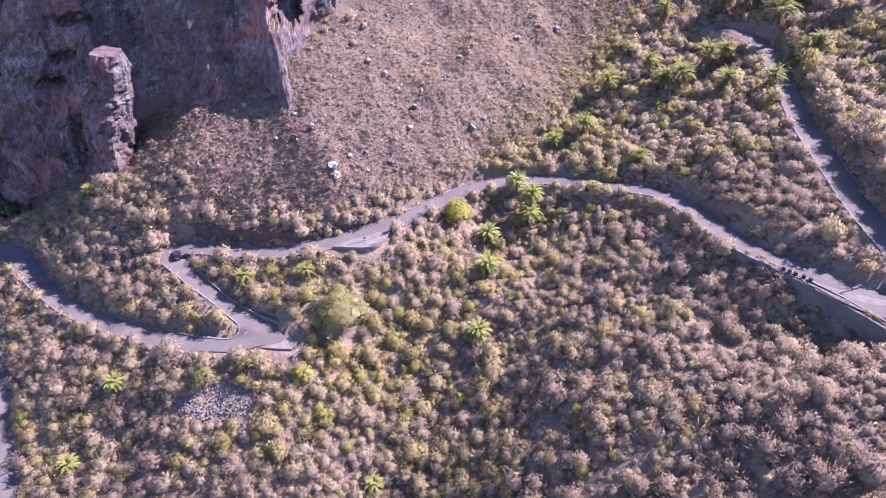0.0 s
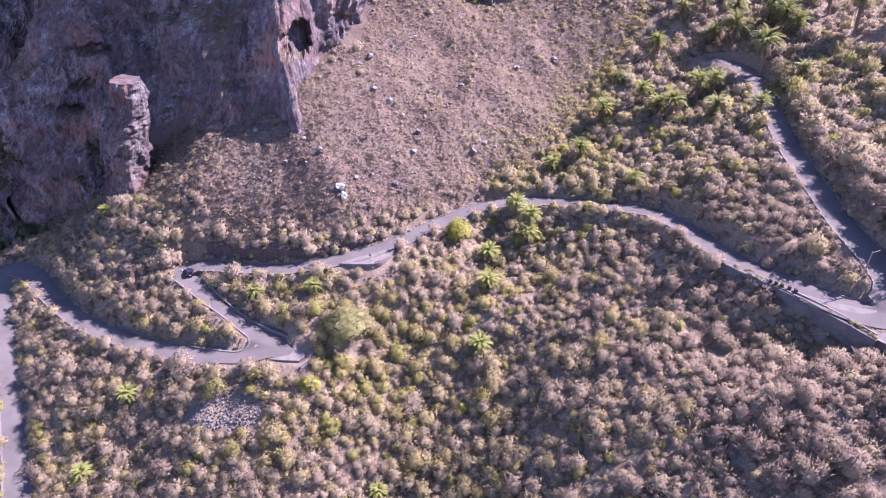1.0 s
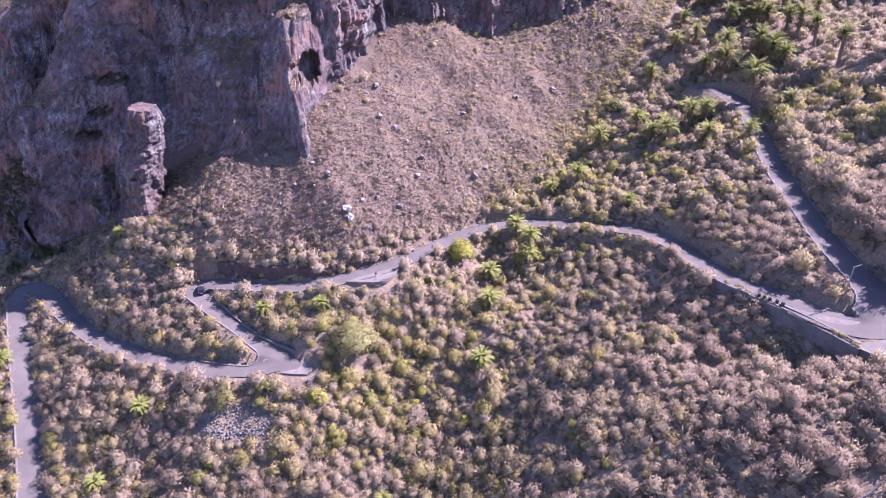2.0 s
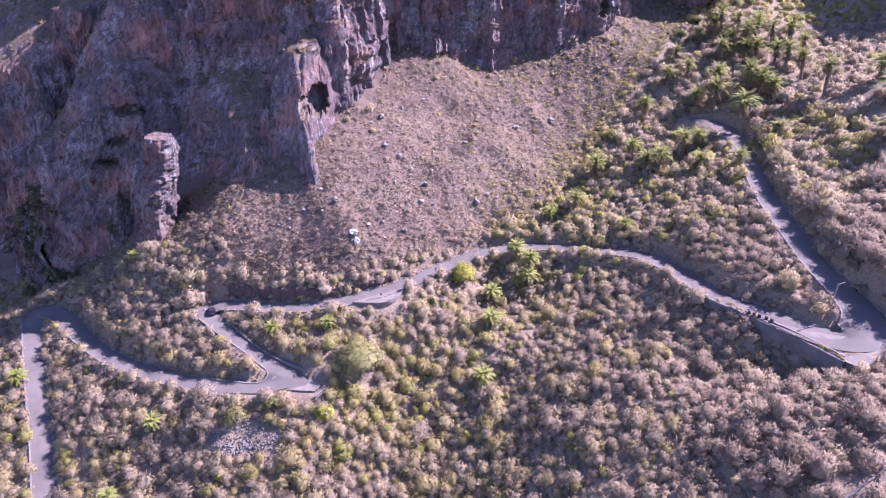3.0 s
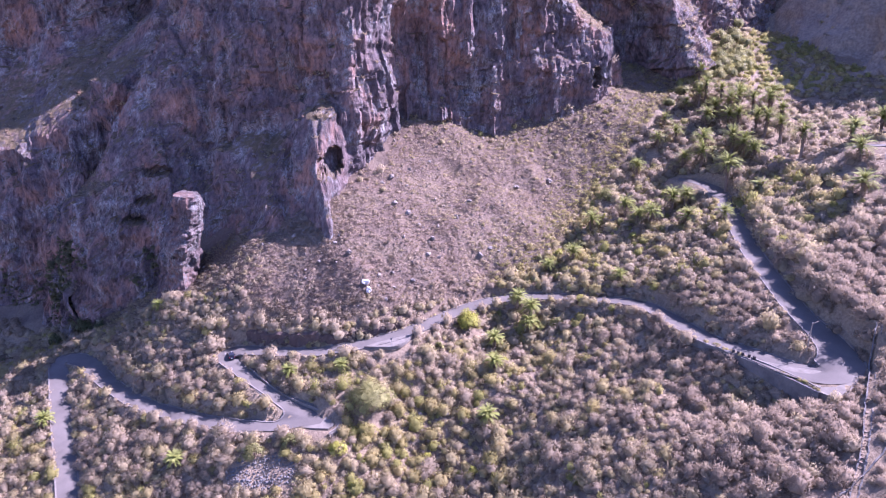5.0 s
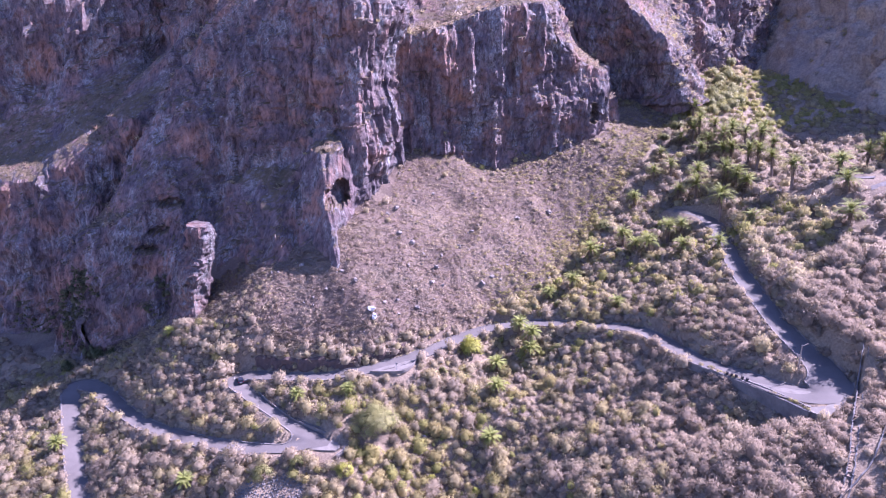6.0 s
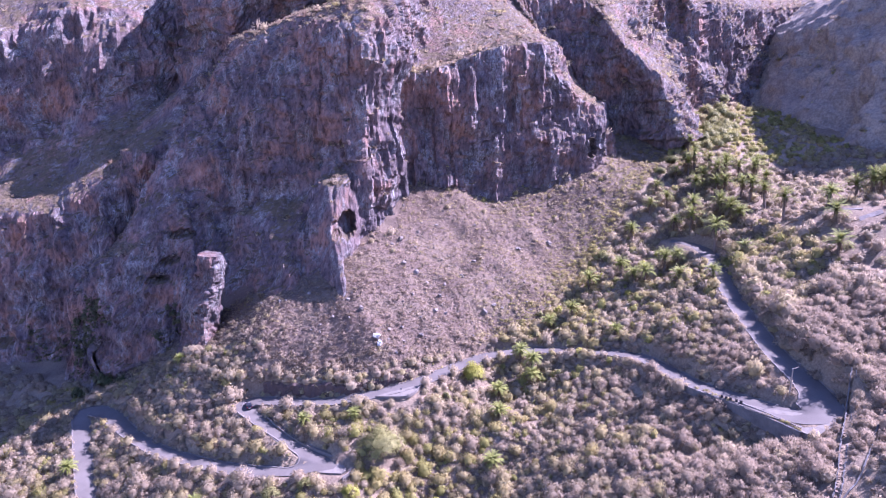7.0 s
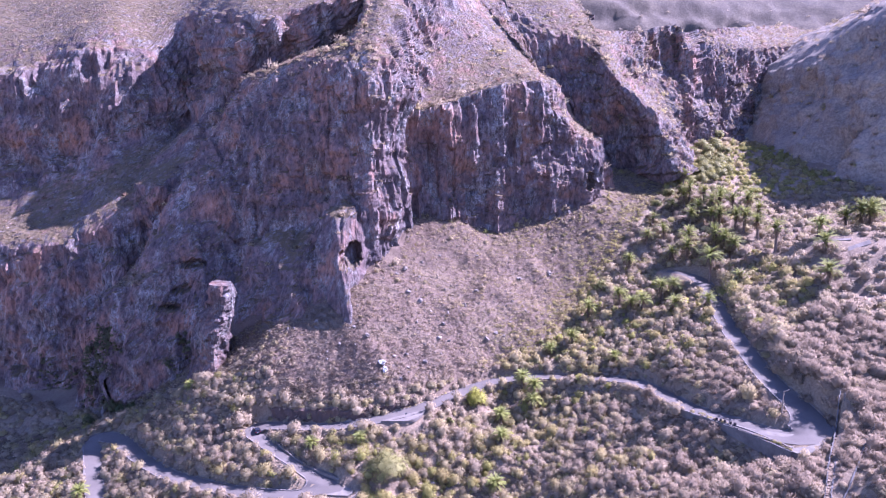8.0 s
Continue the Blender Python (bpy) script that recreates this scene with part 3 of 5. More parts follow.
# projecting buttresses: from x, to x, from z, to z, depth
TOWERS = [(8, 20, 70, 112, 1.6), (-84, -70, 60, 112, 2.0)]
CAVES = [((-44.2, 194, 60.5), (3.4, 5.0), 6.5), ((63, 263, 86), (2.6, 4.5), 6.0), ((-112, 200, 54), (5.0, 1.5), 4.0), ((-115, 195, 45), (4.5, 1.3), 3.5), ((-119, 192, 38), (4.0, 1.2), 3.0)]
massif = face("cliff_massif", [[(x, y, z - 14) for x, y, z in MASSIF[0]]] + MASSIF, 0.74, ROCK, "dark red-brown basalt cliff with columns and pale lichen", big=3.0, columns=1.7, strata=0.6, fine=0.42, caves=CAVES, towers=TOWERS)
west = face("cliff_west", WEST_CLIFF, 1.35, ROCK, "stepped basalt cliff with dry ledges above a ravine", big=6.0, columns=2.0, strata=1.0, fine=0.6)
far = face("cliff_far", FAR_RIDGE, 1.3, ROCK_FAR, "distant rocky spurs with dry grass between them", big=3.5, columns=1.7, fine=0.5)
east = face("mountain_east", EAST_MOUNTAIN, 1.9, HAZE_SLOPE, "shaded steep mountainside with scrub and rock outcrops", soft=True, big=9.0, columns=1.2, strata=0.3, fine=0.9)
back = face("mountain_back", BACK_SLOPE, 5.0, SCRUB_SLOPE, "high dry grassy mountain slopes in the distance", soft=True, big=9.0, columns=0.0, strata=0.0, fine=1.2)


# ---- the road ----
def ribbon(line, offsets, heights):
    """A strip swept along a line: sideways offsets (in half widths where callable) and heights."""
    d = np.gradient(line[:, :2], axis=0)
    d /= np.linalg.norm(d, axis=1, keepdims=True) + 1e-9
    side = np.column_stack([d[:, 1], -d[:, 0]])
    rows = []
    for o, h in zip(offsets, heights):
        off = o(line) if callable(o) else np.full(len(line), o)
        rows.append(np.column_stack([line[:, :2] + side * off[:, None], line[:, 2] + h]))
    return np.stack(rows, 1)


def edge(sign, extra=0.0):
    """An edge of the road; on the inside of a tight bend it keeps clear of the bend's centre."""
    def offset(line):
        d = np.gradient(line[:, :2], axis=0)
        dd = np.gradient(d, axis=0)
        k = -(d[:, 0] * dd[:, 1] - d[:, 1] * dd[:, 0]) / (np.linalg.norm(d, axis=1) ** 3 + 1e-9)
        k = np.convolve(np.pad(k, 4, mode="edge"), np.ones(9) / 9, "valid")
        room = np.where(sign * k > 0, 0.82 / (np.abs(k) + 1e-6), 99)
        return sign * np.minimum(line[:, 3] * abs(sign) / max(abs(sign), 1e-6) * abs(sign) + extra, room)
    return offset


strip = ribbon(ROAD, [edge(-1), edge(-0.5), 0.0, edge(0.5), edge(1)], [0.0, 0.03, 0.05, 0.03, 0.0])
HAIR = int(nearest_road(np.array([[-40.5, 116.5]]))[1][0])
_rows = np.arange(len(ROAD))
bend = (np.abs(_rows - HAIR) < 44) & (ROAD[:, 0] > np.where(_rows < HAIR, -52.5, -51.5))
rungs = grid_faces(*strip.shape[:2])[:, ::-1].reshape(len(ROAD) - 1, -1, 4)[~(bend[:-1] | bend[1:])].reshape(-1, 4)
road_me = mesh_of("road", strip.reshape(-1, 3), rungs, ASPHALT, True)
structure("road", road_me, "narrow winding grey asphalt mountain road", "road")


# ---- building blocks for things ----
def part(name, me, mat, parent, label=""):
    """One mesh as a part under its thing. Takes a mesh or a bmesh."""
    if isinstance(me, bmesh.types.BMesh):
        bm, me = me, bpy.data.meshes.new(name)
        bm.to_mesh(me)
        bm.free()
    if mat is not None and not me.materials:
        me.materials.append(mat)
    ob = new(name, me)
    ob.parent = parent
    return tagged(ob, label)


def empty(name, at, label, category, group="", turn=0.0):
    e = new(name)
    e.matrix_basis = Matrix.Translation(at) @ pose(0, 0, 0, 0, 0, turn)
    return tagged(e, label, category, group)


def box(bm, x0, x1, y0, y1, z0, z1, m=Matrix()):
    """A box in a bmesh; gives its corners."""
    made = bmesh.ops.create_cube(bm, size=1, matrix=m @ Matrix.Translation(((x0 + x1) / 2, (y0 + y1) / 2, (z0 + z1) / 2)) @ Matrix.Diagonal((x1 - x0, y1 - y0, z1 - z0, 1)))
    return made["verts"]


def tube(points, radii, sides=7):
    """Corners and faces of a tapering tube along points."""
    p = np.asarray(points, float)
    r = np.broadcast_to(np.asarray(radii, float), (len(p),))
    t = np.gradient(p, axis=0)
    t /= np.linalg.norm(t, axis=1, keepdims=True) + 1e-9
    ref = np.where(np.abs(t[:, 2:3]) > 0.9, (1.0, 0, 0), (0, 0, 1.0))
    a = np.cross(t, ref)
    a /= np.linalg.norm(a, axis=1, keepdims=True)
    b = np.cross(t, a)
    w = np.linspace(0, 2 * np.pi, sides, endpoint=False)
    v = p[:, None] + r[:, None, None] * (a[:, None] * np.cos(w)[None, :, None] + b[:, None] * np.sin(w)[None, :, None])
    i = np.arange(len(p) * sides).reshape(len(p), sides)
    j = np.roll(i, -1, axis=1)
    f = np.stack([i[:-1].ravel(), j[:-1].ravel(), j[1:].ravel(), i[1:].ravel()], 1)
    return v.reshape(-1, 3), f


def tubes(name, runs, mat, sides=6):
    """Several tubes in one mesh: runs of (points, radii)."""
    vs, fs, n = [], [], 0
    for pts, rad in runs:
        v, f = tube(pts, rad, sides)
        vs.append(v)
        fs.append(f + n)
        n += len(v)
    return mesh_of(name, np.concatenate(vs), np.concatenate(fs), mat, True)


def ico():
    bm = bmesh.new()
    bmesh.ops.create_icosphere(bm, subdivisions=1, radius=1)
    v = np.array([q.co[:] for q in bm.verts])
    f = np.array([[q.index for q in fc.verts] for fc in bm.faces])
    bm.free()
    return v, f


ICO_V, ICO_F = ico()
rng = np.random.default_rng(7)


def ground_at(x, y):
    return float(ground(np.array([[x, y]]))[0])


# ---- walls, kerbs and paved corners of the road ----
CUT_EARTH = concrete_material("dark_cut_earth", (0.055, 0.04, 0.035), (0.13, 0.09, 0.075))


def slab(name, outline, z0, z1, mat, label, category):
    """An upright prism over a plan outline with sloping top: outline of x, y, top z."""
    bm = bmesh.new()
    top = [bm.verts.new((x, y, z + z1)) for x, y, z in outline]
    low = [bm.verts.new((x, y, z + z0)) for x, y, z in outline]
    bm.faces.new(top)
    bm.faces.new(low[::-1])
    for k in range(len(top)):
        j = (k + 1) % len(top)
        bm.faces.new((top[k], low[k], low[j], top[j]))
    bmesh.ops.recalc_face_normals(bm, faces=bm.faces)
    me = bpy.data.meshes.new(name)
    bm.to_mesh(me)
    bm.free()
    me.materials.append(mat)
    return structure(name, me, label, category)


def sweep_box(name, line, width, low, high, mat, rough=0.05, seed=3):
    """A rough low wall swept along a line of x, y, z."""
    line = np.asarray(line, float)
    d = np.gradient(line[:, :2], axis=0)
    d /= np.linalg.norm(d, axis=1, keepdims=True) + 1e-9
    side = np.column_stack([d[:, 1], -d[:, 0]])
    rows = []
    for o, h in ((-0.5, low), (-0.5, high), (0.5, high), (0.5, low)):
        q = np.column_stack([line[:, :2] + side * o * width, line[:, 2] + h])
        q += rough * np.column_stack([value_noise(q * 1.7 + 5 * k, seed + k) for k in range(3)])
        rows.append(q)
    v = np.stack(rows, 1)
    f = grid_faces(*v.shape[:2])
    n = v.shape[1]
    ends = np.array([[0, 1, 2, 3], [len(v.reshape(-1, 3)) - 1, len(v.reshape(-1, 3)) - 2, len(v.reshape(-1, 3)) - 3, len(v.reshape(-1, 3)) - 4]])
    return mesh_of(name, v.reshape(-1, 3), np.concatenate([f, ends]), mat, False)


def road_edge(a, b, side, out):
    """The road's edge between two places along it (metres), shifted outwards."""
    line = ROAD[int(a * 2):int(b * 2)]
    e = ribbon(line, [edge(side, out)], [0.0])[:, 0]
    return e


def along(x, y):
    """How far along the road the place nearest to x, y lies, in metres."""
    return float(nearest_road(np.array([[x, y]]))[1][0]) / 2


S_HAIR, S_TOP, S_EAST, S_END = along(-41, 117), along(-69, 142), along(79, 88.6), len(ROAD) / 2 - 1
for k, (a, b, side) in enumerate([(4, S_HAIR - 14, 1), (S_TOP + 2, S_EAST - 12, 1), (S_TOP + 6, S_EAST - 6, -1), (S_EAST + 6, S_END - 16, 1), (S_EAST - 4, S_END - 20, -1)]):
    e = road_edge(a, b, side, 0.15)
    me = sweep_box("kerb", e, 0.3, -0.25, 0.15, KERB, 0.14, k)
    structure("kerb", me, "worn pale concrete kerb along the asphalt road", "kerb")

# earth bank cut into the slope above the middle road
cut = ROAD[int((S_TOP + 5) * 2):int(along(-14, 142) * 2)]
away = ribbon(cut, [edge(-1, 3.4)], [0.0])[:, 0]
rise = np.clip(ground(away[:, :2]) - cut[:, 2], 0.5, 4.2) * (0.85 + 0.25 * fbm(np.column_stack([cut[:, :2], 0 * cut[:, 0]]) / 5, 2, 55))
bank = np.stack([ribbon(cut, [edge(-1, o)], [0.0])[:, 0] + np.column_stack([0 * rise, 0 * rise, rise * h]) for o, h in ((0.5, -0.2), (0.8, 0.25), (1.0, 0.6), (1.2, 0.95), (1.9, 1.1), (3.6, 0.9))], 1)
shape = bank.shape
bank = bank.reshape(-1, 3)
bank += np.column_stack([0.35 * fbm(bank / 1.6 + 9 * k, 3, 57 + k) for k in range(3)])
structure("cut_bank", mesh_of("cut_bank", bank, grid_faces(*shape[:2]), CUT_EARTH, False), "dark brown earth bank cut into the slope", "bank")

# retaining wall and paved corner below the upper hairpin
WALL = [(57.4, 116.5, 29.3), (64.3, 103.2, 30.6), (70.3, 91, 31.5), (73.7, 81.9, 32.2)]
line = spline(WALL, 60)
line = ribbon(np.column_stack([line, np.ones(len(line))]), [0.0], [0.0])[:, 0]
structure("retaining_wall", sweep_box("retaining_wall", line, 0.6, -9.0, 0.2, CONCRETE, 0.05, 11), "tall grey concrete retaining wall below the road", "wall")
slab("paved_corner", [(66, 101, 31.0), (70.6, 91.2, 31.6), (74, 82.2, 32.2), (76, 79.5, 32.3), (80, 82.5, 33), (84, 86.5, 33.6), (79, 90, 33.0), (72, 94.5, 31.95)], -6, 0.03, PAVING, "pale stone-paved corner outside the hairpin bend", "pavement")
structure("parapet", sweep_box("parapet", spline([(75.2, 77.5, 32.2), (78, 79.3, 32.6), (80.2, 82.2, 33), (84.5, 86, 33.6)], 30), 0.4, -1.0, 0.55, KERB, 0.05, 13), "low pale stone parapet round the paved corner", "wall")
structure("parapet", sweep_box("parapet", spline([(67.5, 99.2, 31.2), (70.9, 92.6, 31.6), (74.4, 83.4, 32.3)], 24), 0.35, -0.3, 0.4, KERB, 0.06, 14), "broken pale parapet along the top of the wall", "wall")
# paved corner of the lower hairpin and the double kerb of its gutter
def bend_height(q):
    """Height of the asphalt across the hairpin, drawn from the two arms of the road."""
    arm = ROAD[int((S_HAIR - 26) * 2):int((S_HAIR + 26) * 2)]
    w = 1 / (((q[:, None] - arm[None, :, :2]) ** 2).sum(2) + 0.3) ** 2
    return (w * arm[None, :, 2]).sum(1) / w.sum(1)


def part_of(line, a, b):
    """The stretch of an edge between the places nearest to a and b (None: its ends)."""
    i, j = [e if p is None else int(np.argmin(np.linalg.norm(line[:, :2] - p, axis=1))) for p, e in ((a, 0), (b, len(line)))]
    return line[i:j]


# kerb of the hairpin's island, round its tip
ISLAND = [(-61.7, 119.3), (-55.5, 117.1), (-50.2, 115.5), (-48, 115.7), (-46.9, 117), (-47.7, 118.5), (-49.8, 120.1), (-54.3, 123.8), (-59.4, 127.7)]
tip_line = spline(ISLAND, 80)
tip_line = np.column_stack([tip_line, bend_height(tip_line)])
low_in, mid_in = road_edge(4, S_HAIR - 1, -1, 0.15), road_edge(S_HAIR + 1, S_TOP - 3, -1, 0.15)
kerb_line = np.vstack([part_of(low_in, None, (-62.6, 119.6)), tip_line, part_of(mid_in, (-60.4, 128.5), None)])
structure("kerb", sweep_box("kerb", kerb_line, 0.36, -0.7, 0.24, KERB, 0.04, 31), "worn pale kerb curving round the hairpin island", "kerb")
# the bend's asphalt fans out from the island's tip as far as the gutter
inner = spline(ISLAND[1:-1], 70)
rim = spline([(-55.6, 112.3), (-50.5, 111.2), (-46.5, 110.7), (-43.5, 111.2), (-40.5, 112), (-35.6, 111.9), (-34.2, 114.6), (-38.1, 118.1), (-42.2, 120.7), (-46.7, 122.9), (-51.9, 125.3)], 70)
fan = np.stack([inner * (1 - f_) + rim * f_ for f_ in np.linspace(0, 1, 12)], 1).reshape(-1, 2)
me = mesh_of("hairpin_apron", np.column_stack([fan, bend_height(fan) + 0.09]), grid_faces(70, 12), ASPHALT, True)
structure("hairpin_apron", me, "worn asphalt widening of the hairpin bend", "road")
slab("paved_corner", [(-41.5, 111.5, 4.35), (-37.5, 110.9, 4.5), (-33.8, 110.6, 4.6), (-32.6, 112, 4.75), (-33.2, 114, 4.95), (-35.2, 115.6, 5.05), (-36.2, 112.6, 4.75)], -3, 0.1, PAVING, "pale worn concrete corner outside the hairpin bend", "pavement")
GUTTER = [(-33.2, 108.6, 4.5), (-31.4, 111.2, 4.9), (-32.4, 114.0, 5.0), (-37.7, 118.6, 5.4), (-45.1, 122.2, 6.2), (-50.4, 125.5, 7.2), (-56.1, 130.1, 8.3), (-61, 135, 9.4)]
for shift in (0.0, 0.8):
    g = spline(GUTTER, 90)
    g = ribbon(np.column_stack([g, np.ones(len(g))]), [shift], [0.0])[:, 0]
    structure("gutter_wall", sweep_box("gutter_wall", g, 0.25, -1.2, 0.22, KERB, 0.03, 17), "low concrete gutter wall beside the road", "wall")
# lay-by above the gully
slab("lay_by", [(-27, 135.4, 16.1), (-18.8, 133.8, 16.9), (-16, 135.4, 17.2), (-12.6, 141.2, 17.9), (-17.5, 139.5, 17.3), (-24, 137.2, 16.4)], -0.9, 0.06, PAVING, "pale gravelled lay-by at the roadside", "pavement")
structure("parapet", sweep_box("parapet", spline([(-27, 134.9, 16.3), (-19, 133.4, 17.0), (-15.6, 135, 17.4), (-12.2, 141.4, 18.2)], 40), 0.3, -0.8, 0.22, KERB, 0.04, 19), "low pale parapet round the lay-by", "wall")
# pale terrace plots on the east slope
for plot in ([(130.5, 178.5), (137.5, 172), (138.6, 173.2), (131.8, 179.8)], [(133, 165.5), (141, 165.8), (141.5, 168), (134, 167.6)]):
    slab("terrace_plot", [(x, y, ground_at(x, y) + 0.2) for x, y in plot], -3.0, 0.0, KERB, "flat pale terrace plot among the scrub", "terrace")
# dry-stone culvert wall where the gully passes under the road
structure("culvert_wall", sweep_box("culvert_wall", spline([(9, 166.5, 20.9), (16, 169, 21.6), (23, 167.8, 22.4)], 24), 0.6, -2.0, 1.3, CONCRETE, 0.06, 23), "grey stone culvert wall above the road", "wall")


# ---- scrub ----
def facing(tri, out):
    """Turns the triangles (k x 3 x 3) so that each one's front looks along its outward direction."""
    n = np.cross(tri[:, 1] - tri[:, 0], tri[:, 2] - tri[:, 0])
    flip = (n * out).sum(1) < 0
    tri[flip] = tri[flip][:, ::-1]
    return tri


def unit(v):
    return v / (np.linalg.norm(v, axis=1, keepdims=True) + 1e-9)


def bush_template(seed, bumps, leaves, leaf, twigs, core=0.7, reach=(0.66, 1.04), wisp=0.3):
    """A rounded fuzzy bush about one metre in radius: leaf and twig clumps over an uneven dome. Triangle corners and their soft normals."""
    r = np.random.default_rng(seed)
    knob = unit(r.normal(size=(bumps, 3)) * (1, 1, 0.7) + (0, 0, 0.3))
    lift = r.uniform(0.10, 0.46, bumps)
    squat = (r.uniform(0.85, 1.15), r.uniform(0.85, 1.15), r.uniform(0.8, 1.1))

    def skin(d):
        """Radius of the dome in a direction: a few soft knobs on a low hump."""
        return 0.70 + (lift * np.exp(-((1 - d @ knob.T) / 0.14))).max(1)

    tri, out = [], []
    if core:
        c = unit(ICO_V)
        c = c * (core * skin(c))[:, None]
        t = c[ICO_F]
        t = t[t[:, :, 2].mean(1) > -0.2]
        tri.append(facing(t, t.mean(1)))
        out.append(unit(unit(t.reshape(-1, 3)) + (0, 0, 0.5)))
    d = r.normal(size=(leaves, 3)) + (0, 0, 0.5)
    d[:, 2] = np.where(d[:, 2] < -0.25, -d[:, 2], d[:, 2])
    d = unit(d)
    p = d * (skin(d) * r.uniform(*reach, leaves))[:, None]
    look_out = d + r.normal(0, 0.7, d.shape)
    u = unit(np.cross(look_out, r.normal(size=d.shape)))
    w = unit(np.cross(look_out, u))
    g = leaf * r.uniform(0.5, 1.5, (leaves, 1))
    # two in three are thin sprigs that point outwards, the rest are leafy flakes
    sprig = (np.arange(leaves) % 3 > 0)[:, None]
    point = unit(d + (0, 0, 0.25) + r.normal(0, 0.45, d.shape))
    thin = unit(np.cross(point, r.normal(size=d.shape)))
    a0 = np.where(sprig, p - thin * g * 0.32 - point * g * 0.8, p - u * g * 0.55 - w * g * 0.5)
    b0 = np.where(sprig, p + thin * g * 0.32 - point * g * 0.8, p + u * g * 0.55 - w * g * 0.5)
    tri.append(facing(np.stack([a0, b0, np.where(sprig, p + point * g * 0.8, p + w * g)], 1), d))
    out.append(np.repeat(unit(d + (0, 0, 0.55) + r.normal(0, 0.22, d.shape)), 3, axis=0))
    # wispy twigs, mostly upright, that fray the outline
    d = r.normal(size=(twigs, 3)) * (1, 1, 0.6) + (0, 0, 0.75)
    d[:, 2] = np.abs(d[:, 2])
    d = unit(d)
    p = d * (skin(d) * 0.86)[:, None]
    u = unit(np.cross(d, r.normal(size=d.shape))) * leaf * 0.22
    tip = p + unit(d + (0, 0, 0.4)) * r.uniform(0.3, 1.0, (twigs, 1)) * wisp + r.normal(0, 0.05, d.shape)
    tri.append(facing(np.stack([p - u, p + u, tip], 1), d))
    out.append(np.repeat(unit(d + (0, 0, 0.55) + r.normal(0, 0.2, d.shape)), 3, axis=0))
    return np.concatenate(tri).reshape(-1, 3) * squat + (0, 0, 0.2), np.concatenate(out)


def scatter(name, spots, scale, tone, templates, mat, label, category, height=1.0):
    """Many bushes joined into one mesh of kind stuff; their soft normals lean with the slope under them."""
    vs, ns, ts = [], [], []
    spots = np.asarray(spots)
    flat_at = [ground(spots[:, :2] + shift, False) for shift in ((-4, 0), (4, 0), (0, -4), (0, 4))]
    lean = 0.25 * np.clip(np.column_stack([flat_at[0] - flat_at[1], flat_at[2] - flat_at[3], np.zeros(len(spots))]) / 8, -0.9, 0.9)
    kind = rng.integers(0, len(templates), len(spots))
    for k, (tpl, nrm) in enumerate(templates):
        sel = np.where(kind == k)[0]
        if not len(sel):
            continue
        a = rng.uniform(0, 2 * np.pi, len(sel))
        ca, sa = np.cos(a)[:, None], np.sin(a)[:, None]
        s = scale[sel][:, None]
        h = s * rng.uniform(0.7, 1.3, (len(sel), 1)) * height
        vs.append((np.stack([(tpl[:, 0] * ca - tpl[:, 1] * sa) * s, (tpl[:, 0] * sa + tpl[:, 1] * ca) * s, tpl[:, 2] * h], 2) + spots[sel][:, None, :]).reshape(-1, 3))
        ns.append(unit((np.stack([nrm[:, 0] * ca - nrm[:, 1] * sa, nrm[:, 0] * sa + nrm[:, 1] * ca, nrm[:, 2] + 0 * ca], 2) + lean[sel][:, None]).reshape(-1, 3)))
        ts.append(np.repeat(tone[sel], tpl.shape[0]))
    v = np.concatenate(vs)
    me = mesh_of(name, v, np.arange(len(v)).reshape(-1, 3), mat, True, np.concatenate(ts), np.concatenate(ns))
    return tagged(new(name, me), label, category, kind="stuff")


def jittered(x0, x1, y0, y1, step):
    """Places on a shaken grid."""
    a, b = np.meshgrid(np.arange(x0, x1, step), np.arange(y0, y1, step))
    p = np.column_stack([a.ravel(), b.ravel()])
    return p + rng.uniform(-0.48, 0.48, p.shape) * step


RUBBLE = [(-59, 103.5), (-53, 104), (-46, 105), (-40.5, 103), (-41, 98.5), (-46, 96.5), (-53, 97), (-58, 99.5)]
CLEAR = [[(60.5, 112), (64.5, 103), (70, 91), (73.5, 82), (76, 78), (86, 86), (80, 95), (64, 110)], [(-46, 110.5), (-33, 107.5), (-29.5, 112), (-37, 121), (-46, 122)], [(-28, 133), (-14, 132), (-11, 143), (-27, 138)], RUBBLE, [(127, 178), (138, 168.5), (143, 171), (131, 185)], [(131, 160), (143, 160), (143, 169), (132, 169)]]
FOOT = np.array([(-300, 208), (-205, 208), (-174, 207), (-150, 203), (-138, 188), (-112, 180), (-94, 186), (-70, 187), (-54, 185), (-45, 180), (-40.5, 194), (-37, 203), (-27, 206), (-23, 236), (-5, 239), (19, 249), (45, 255), (65, 260), (72, 270), (79, 312), (97, 300), (112, 280), (129, 310), (136, 348), (150, 362), (170, 386), (300, 386)], float)


def open_slope(p):
    return p[:, 1] > np.interp(p[:, 0], OPEN[:, 0], OPEN[:, 1]) + 3 * value_noise(np.column_stack([p / 7, np.zeros(len(p))]), 4)


STAIR = [(92, 95, 0), (84, 82.5, 0), (77.3, 72.5, 0), (72.2, 64.4, 0), (69, 59.6, 0), (64, 53, 0)]
TRACK = [(92, 82, 0), (82, 70.6, 0), (77.3, 64.8, 0), (73, 60.4, 0), (67.5, 57, 0), (60.8, 53.5, 0), (52, 50, 0)]
PATHS = np.vstack([spline(STAIR, 60), spline(TRACK, 60)])[:, :2]


